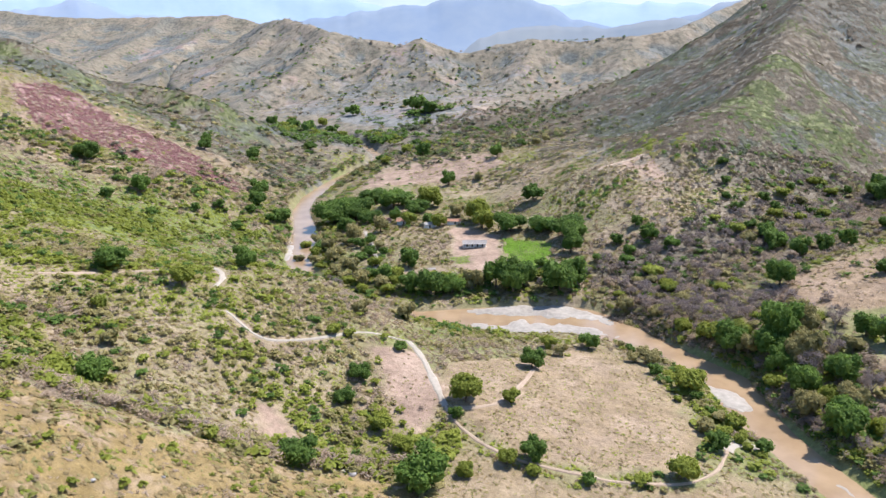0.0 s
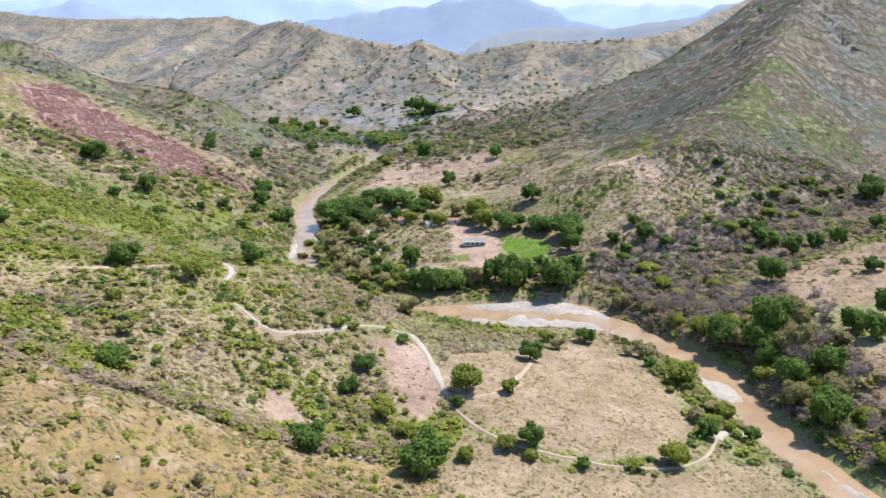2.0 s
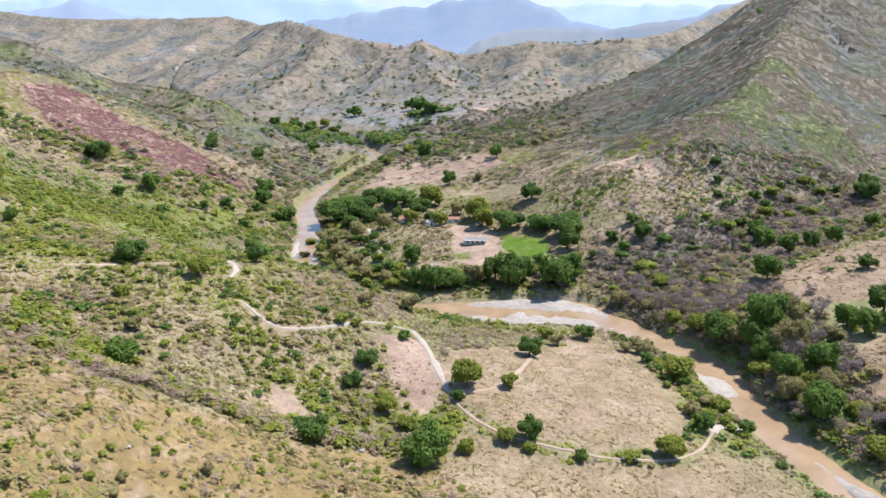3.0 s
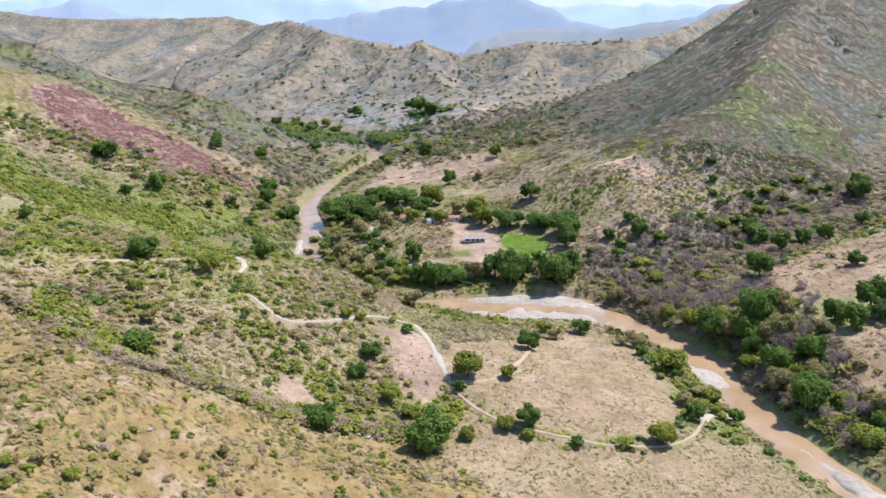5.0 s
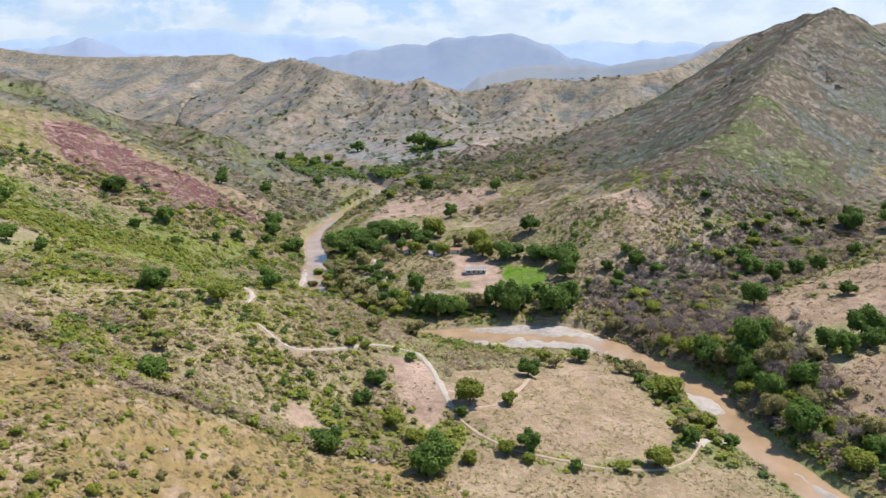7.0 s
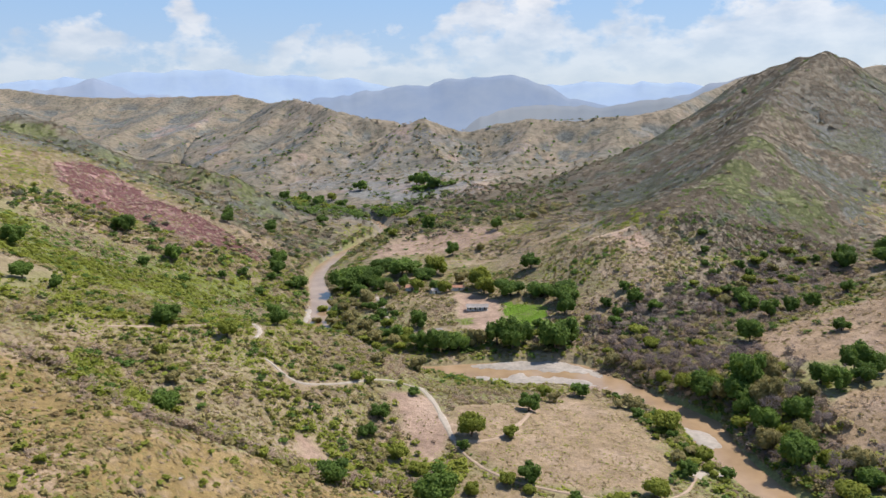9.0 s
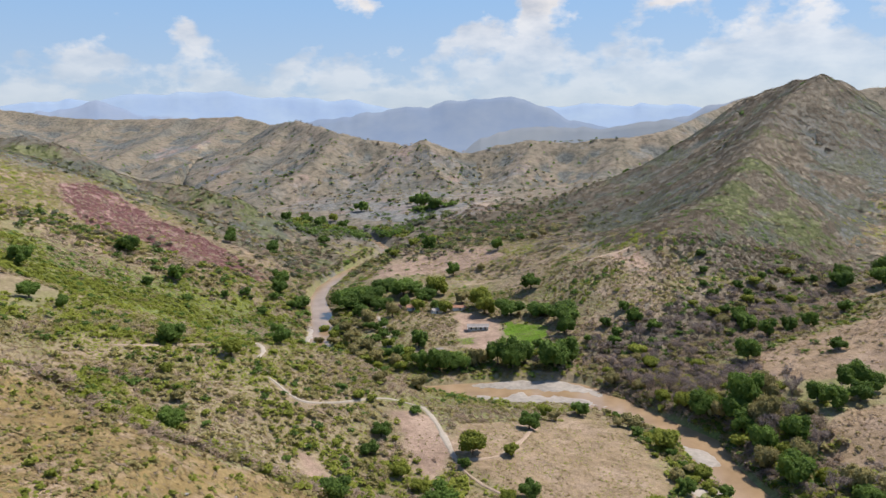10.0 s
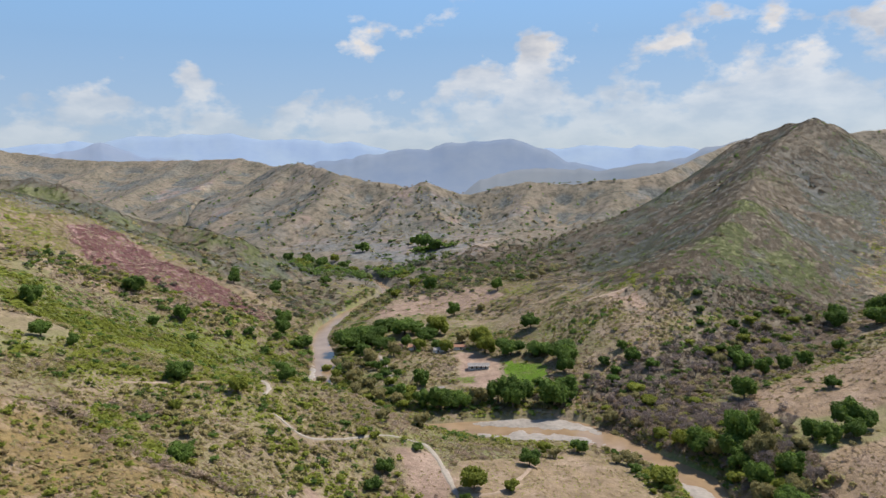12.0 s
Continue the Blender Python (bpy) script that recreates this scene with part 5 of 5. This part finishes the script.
hedge([(-90, 232), (-86, 224), (-82, 219)], 1.6, 26, (1.6, 3.2), ("olive", "fresh", "grey"))
hedge([(-250, 850), (-220, 890), (-180, 900), (-150, 880), (-120, 850)], 22.0, 90, (7, 14), ("deep", "deep", "fresh"))
hedge([(-760, 1180), (-480, 1300), (-300, 1420), (-100, 1300), (120, 1200)], 110.0, 520, (4, 10), ("deep", "olive", "deep", "grey"))
hedge([(-330, 700), (-250, 640), (-200, 590)], 42.0, 90, (3.5, 8), ("deep", "olive", "deep", "grey"))
hedge([(-330, 480), (-240, 450), (-170, 445)], 18.0, 230, (2.5, 7.5), ("deep", "olive", "fresh", "grey"))
hedge([(-112, 600), (-104, 640), (-100, 680), (-108, 720)], 4.0, 130, (2.5, 6), ("fresh", "olive", "grey", "deep"))
hedge([(-150, 205), (-60, 225), (-80, 275), (-130, 290)], 22.0, 190, (2.0, 4.6), ("fresh", "deep", "fresh", "olive"))
hedge([(80, 420), (140, 400), (200, 450), (240, 520)], 26.0, 170, (2.0, 5.5), ("deep", "olive", "fresh", "grey"))
hedge([(-260, 330), (-180, 360), (-140, 400)], 24.0, 150, (2.0, 5.5), ("fresh", "deep", "fresh", "olive"))
hedge([(-110, 1010), (-80, 1020), (-60, 1015)], 7.0, 40, (9, 15), ("deep", "deep"))
hedge([(-40, 700), (-60, 740), (-30, 800), (0, 850)], 16.0, 70, (5, 10), ("deep", "olive", "fresh"))
hedge([(-146, 176), (-128, 166), (-112, 164)], 4.0, 70, (3, 5.5), ("fresh", "fresh", "deep"))
hedge([(-84, 192), (-72, 204), (-66, 196)], 5.0, 60, (2, 4), ("fresh", "fresh", "olive"))
hedge([(-140, 190), (-124, 196), (-110, 192)], 5.0, 50, (2, 4.5), ("deep", "fresh", "grey"))
hedge([(-60, 240), (-52, 256), (-64, 268)], 6.0, 60, (1.5, 3.5), ("fresh", "olive", "grey"))
hedge([(-40, 186), (-30, 196), (-34, 206)], 4.0, 60, (2, 4), ("fresh", "grey", "olive", "fresh"))
hedge([(-110, 268), (-98, 282), (-86, 290)], 6.0, 60, (2, 4.5), ("olive", "fresh", "grey"))
hedge([(-97, 425), (-98, 450), (-106, 490), (-117, 540), (-114, 600)], 3.0, 200, (2.5, 6), ("fresh", "olive", "deep"))
hedge([(-150, 420), (-152, 480), (-160, 560), (-145, 640), (-135, 700)], 7.0, 260, (2.5, 6), ("olive", "grey", "deep", "fresh"))

# both banks of the upper river, and the wooded valley behind it
UPPER = [p[:2] for p in RIVER if 395 < p[1] < 800]
hedge([(x - 12, y) for x, y in UPPER], 2.4, 330, (3.0, 6.5), ("olive", "grey", "dull", "deep", "grey"))
hedge([(x + 12, y) for x, y in UPPER], 2.2, 300, (2.5, 6.0), ("fresh", "olive", "dull", "grey"))
hedge([(-172, 500), (-176, 560), (-192, 640), (-186, 720)], 20.0, 620, (3, 7), ("grey", "olive", "dull", "gully", "grey", "wood"))
hedge([(-100, 700), (-40, 690), (30, 690), (90, 740)], 30.0, 720, (3, 7.5), ("dull", "wood", "gully", "dull", "wood", "olive"))
hedge([(-90, 770), (-20, 790), (60, 830)], 38.0, 560, (4, 9), ("dull", "gully", "wood", "wood", "deep"))
hedge([(-20, 560), (40, 560), (100, 590)], 20.0, 330, (2.0, 5.0), ("dull", "wood", "olive", "gully", "grey"))
hedge([(-285, 905), (-215, 915), (-150, 895), (-110, 860)], 17.0, 190, (8, 14), ("deep", "gully", "deep", "dull"))
hedge([(-60, 890), (20, 930), (100, 1020)], 36.0, 360, (4, 9), ("dull", "wood", "gully", "wood"))
hedge([(-480, 690), (-380, 680), (-280, 660), (-220, 620)], 34.0, 620, (2.5, 6.5), ("dull", "gully", "wood", "olive", "grey"))
hedge([(-420, 420), (-320, 470), (-230, 470)], 16.0, 200, (3, 8), ("deep", "gully", "fresh", "grey"))
hedge([(130, 1440), (200, 1436), (270, 1446)], 6.0, 16, (5, 9), ("deep", "gully"))

hedge([(-215, 760), (-195, 820), (-160, 850), (-110, 900), (-75, 950)], 13.0, 150, (7, 12), ("deep", "dull", "deep", "gully"))
hedge([(-128, 620), (-118, 670), (-108, 720), (-100, 770)], 4.0, 110, (4, 8), ("dull", "olive", "wood", "deep"))

# leafless thickets over the right bank
hedge([(66, 338), (92, 318), (110, 300), (120, 282)], 9.0, 330, (3, 6.5), ("twig", "grey", "olive", "twig", "twig"))
hedge([(112, 268), (112, 240), (118, 212), (126, 190)], 5.5, 260, (3, 6.0), ("twig", "olive", "deep", "twig", "fresh"))
hedge([(80, 372), (120, 362), (160, 385), (210, 425)], 16.0, 420, (2.5, 6), ("twig", "olive", "twig", "grey", "deep", "twig"))
hedge([(95, 276), (103, 256), (100, 236), (102, 214), (108, 196)], 2.2, 170, (2.5, 5), ("twig", "deep", "olive", "grey"))
# the ravine behind the grass spur
hedge([(-128, 176), (-112, 166), (-98, 158), (-88, 155)], 3.4, 150, (3, 6), ("fresh", "fresh", "olive", "deep"))
hedge([(-86, 156), (-72, 158), (-58, 163), (-44, 170)], 3.0, 190, (2.5, 5), ("twig", "grey", "olive", "fresh", "grey"))

# ---- the farmstead on the river flat ----
def part(name, bm, mat, parent, label=""):
    me = bpy.data.meshes.new(name)
    bm.normal_update()
    bm.to_mesh(me)
    bm.free()
    me.materials.append(mat)
    ob = new(name, me)
    ob.parent = parent
    return tagged(ob, label) if label else ob


def slab(bm, lo, hi, bevel=0.0):
    """A block between two corners."""
    m = Matrix.Translation([(a + b) / 2 for a, b in zip(lo, hi)]) @ Matrix.Diagonal([*(b - a for a, b in zip(lo, hi)), 1])
    made = bmesh.ops.create_cube(bm, size=1, matrix=m)
    if bevel:
        edges = {e for v in made["verts"] for e in v.link_edges}
        bmesh.ops.bevel(bm, geom=list(edges), offset=bevel, segments=1, affect="EDGES")


TIN = plain("weathered_roof_sheets", (0.17, 0.155, 0.14), (0.34, 0.31, 0.28), 1.5, 0.5)
CLAY = plain("clay_roof_tiles", (0.24, 0.12, 0.075), (0.40, 0.22, 0.15), 0.6, 0.9, 0.04)
LIME = plain("limewashed_wall", (0.62, 0.59, 0.53), (0.78, 0.76, 0.71), 0.8, 0.9)
GLOOM = plain("dark_timber_door", (0.05, 0.04, 0.03), (0.10, 0.075, 0.055), 0.3, 0.8)
POST = plain("grey_timber_post", (0.16, 0.13, 0.10), (0.28, 0.23, 0.19), 0.2, 0.9)


def on_land(x, y):
    return float(height(np.array([x]), np.array([y]))[0])


def roof(bm, long, deep, eave, ridge, over=0.5, thick=0.12, ribs=0):
    """Two sloping roof planes with thickness, ridge along x."""
    for side in (-1, 1):
        a = math.atan2(ridge - eave, deep / 2)
        run = (deep / 2 + over) / math.cos(a)
        m = Matrix.Translation((0, 0, ridge)) @ Matrix.Rotation(-side * a, 4, "X") @ Matrix.Translation((0, side * run / 2, 0))
        bmesh.ops.create_cube(bm, size=1, matrix=m @ Matrix.Diagonal((long + 2 * over, run, thick, 1)))
        for k in range(ribs):
            u = -long / 2 - over + (k + 0.5) * (long + 2 * over) / ribs
            bmesh.ops.create_cube(bm, size=1, matrix=m @ Matrix.Translation((u, 0, thick * 0.6)) @ Matrix.Diagonal((0.16, run, 0.07, 1)))


def farm_house(x, y, turn, long, deep, tall, roof_mat, label, doors, porch=True):
    root = new("farm_house")
    z = on_land(x, y)
    root.matrix_world = pose(x, y, z, 0, 0, turn)
    bm = bmesh.new()
    slab(bm, (-long / 2 - 0.3, -deep / 2 - 0.3, -1.2), (long / 2 + 0.3, deep / 2 + 0.3, 0.15), 0.03)
    part("plinth", bm, LIME, root)
    bm = bmesh.new()
    thick = 0.2
    slab(bm, (-long / 2, deep / 2 - thick, 0.15), (long / 2, deep / 2, tall))
    for s in (-1, 1):
        slab(bm, (s * (long / 2 - thick / 2) - thick / 2, -deep / 2 + thick, 0.15), (s * (long / 2 - thick / 2) + thick / 2, deep / 2 - thick, tall))
    cuts = [-long / 2] + [v for d in doors for v in (d - 0.55, d + 0.55)] + [long / 2]
    for a, b in zip(cuts[::2], cuts[1::2]):
        slab(bm, (a, -deep / 2, 0.15), (b, -deep / 2 + thick, tall))
    for d in doors:
        slab(bm, (d - 0.55, -deep / 2, 2.1), (d + 0.55, -deep / 2 + thick, tall))
    part("wall", bm, LIME, root, "whitewashed block wall")
    for d in doors:
        bm = bmesh.new()
        slab(bm, (d - 0.53, -deep / 2 + 0.06, 0.16), (d + 0.53, -deep / 2 + 0.12, 2.08), 0.01)
        part("door", bm, GLOOM, root, "dark timber door")
    bm = bmesh.new()
    roof(bm, long, deep, tall, tall + deep * 0.22, 0.7, 0.1, int(long * 1.2))
    part("roof", bm, roof_mat, root)
    if porch:
        for k in range(5):
            u = -long / 2 + 0.2 + k * (long - 0.4) / 4
            bm = bmesh.new()
            slab(bm, (u - 0.08, -deep / 2 - 1.5, -0.9), (u + 0.08, -deep / 2 - 1.34, tall - 0.35))
            part("post", bm, POST, root)
        bm = bmesh.new()
        m = Matrix.Translation((0, -deep / 2 - 0.85, tall - 0.22)) @ Matrix.Rotation(radians(11), 4, "X")
        bmesh.ops.create_cube(bm, size=1, matrix=m @ Matrix.Diagonal((long + 0.8, 2.1, 0.08, 1)))
        part("porch_roof", bm, roof_mat, root)
    return tagged(root, label, "house", "farm buildings")


farm_house(-7, 405, 3, 12.5, 4.2, 2.6, TIN, "long low whitewashed farmhouse with a grey metal roof on bare earth", (-4.2, -1.3, 1.6, 4.4))
farm_house(-68, 466, 12, 9, 5, 2.7, CLAY, "small white house with a clay tile roof among trees", (-1.5, 2.2))
farm_house(-54, 459, -8, 7, 4.5, 2.6, CLAY, "small white house with a reddish tile roof half hidden by trees", (0.8,), False)
farm_house(-36, 448, 20, 6.5, 4.5, 2.7, TIN, "small whitewashed house with a metal roof among trees", (-0.6,), False)
farm_house(-21, 452, -5, 8, 4, 2.4, CLAY, "low house with a brown tile roof beside the yard", (1.0,), False)


def shed(x, y, turn, long, deep, tall):
    """An open shed: a single sloping metal roof on posts."""
    root = new("open_shed")
    root.matrix_world = pose(x, y, on_land(x, y), 0, 0, turn)
    for u in (-long / 2 + 0.2, long / 2 - 0.2):
        for v, h in ((-deep / 2 + 0.2, tall - 0.25), (deep / 2 - 0.2, tall + 0.05)):
            bm = bmesh.new()
            slab(bm, (u - 0.07, v - 0.07, -0.6), (u + 0.07, v + 0.07, h))
            part("post", bm, POST, root)
    bm = bmesh.new()
    m = Matrix.Translation((0, 0, tall)) @ Matrix.Rotation(math.atan2(0.3, deep), 4, "X")
    bmesh.ops.create_cube(bm, size=1, matrix=m @ Matrix.Diagonal((long, deep, 0.07, 1)))
    for k in range(9):
        bmesh.ops.create_cube(bm, size=1, matrix=m @ Matrix.Translation((-long / 2 + (k + 0.5) * long / 9, 0, 0.05)) @ Matrix.Diagonal((0.12, deep, 0.06, 1)))
    part("roof", bm, TIN, root)
    return tagged(root, "open shed with a pale metal roof beside the plots", "shed", "farm buildings")


shed(-28, 362, 8, 4, 2.4, 2.2)


# ---- rocks ----
ROCK = plain("grey_boulder", (0.22, 0.20, 0.18), (0.42, 0.39, 0.36), 0.5, 0.9, 0.08)


def boulder(x, y, wide, label):
    bm = bmesh.new()
    bmesh.ops.create_icosphere(bm, subdivisions=2, radius=0.5)
    for v in bm.verts:
        v.co *= 1 + 0.35 * noise.noise(v.co * 2.1 + Vector((x, y, 0)))
        v.co.z *= 0.6
    me = bpy.data.meshes.new("boulder")
    bm.to_mesh(me)
    bm.free()
    me.materials.append(ROCK)
    ob = new("boulder", me)
    ob.matrix_world = pose(x, y, on_land(x, y) + wide * 0.12, 8, 5, x * 37) @ Matrix.Scale(wide, 4)
    return tagged(ob, label, "rock", "boulders")


for x, y, wide in ((-33, 168.5, 2.4), (-35.5, 169, 1.6), (-72, 120, 1.1), (-64, 131, 0.9)):
    boulder(x, y, wide, "weathered grey boulder in the dry grass")
for k in range(26):
    u = rng.rand()
    x, y = (96 + 14 * u, 258 - 70 * u) if k % 3 else (66 + 30 * u, 300 - 38 * u)
    boulder(x + 2.5 * rng.normal(), y + rng.normal(), 0.9 + 1.6 * rng.rand(), "grey river boulder below the steep bank")
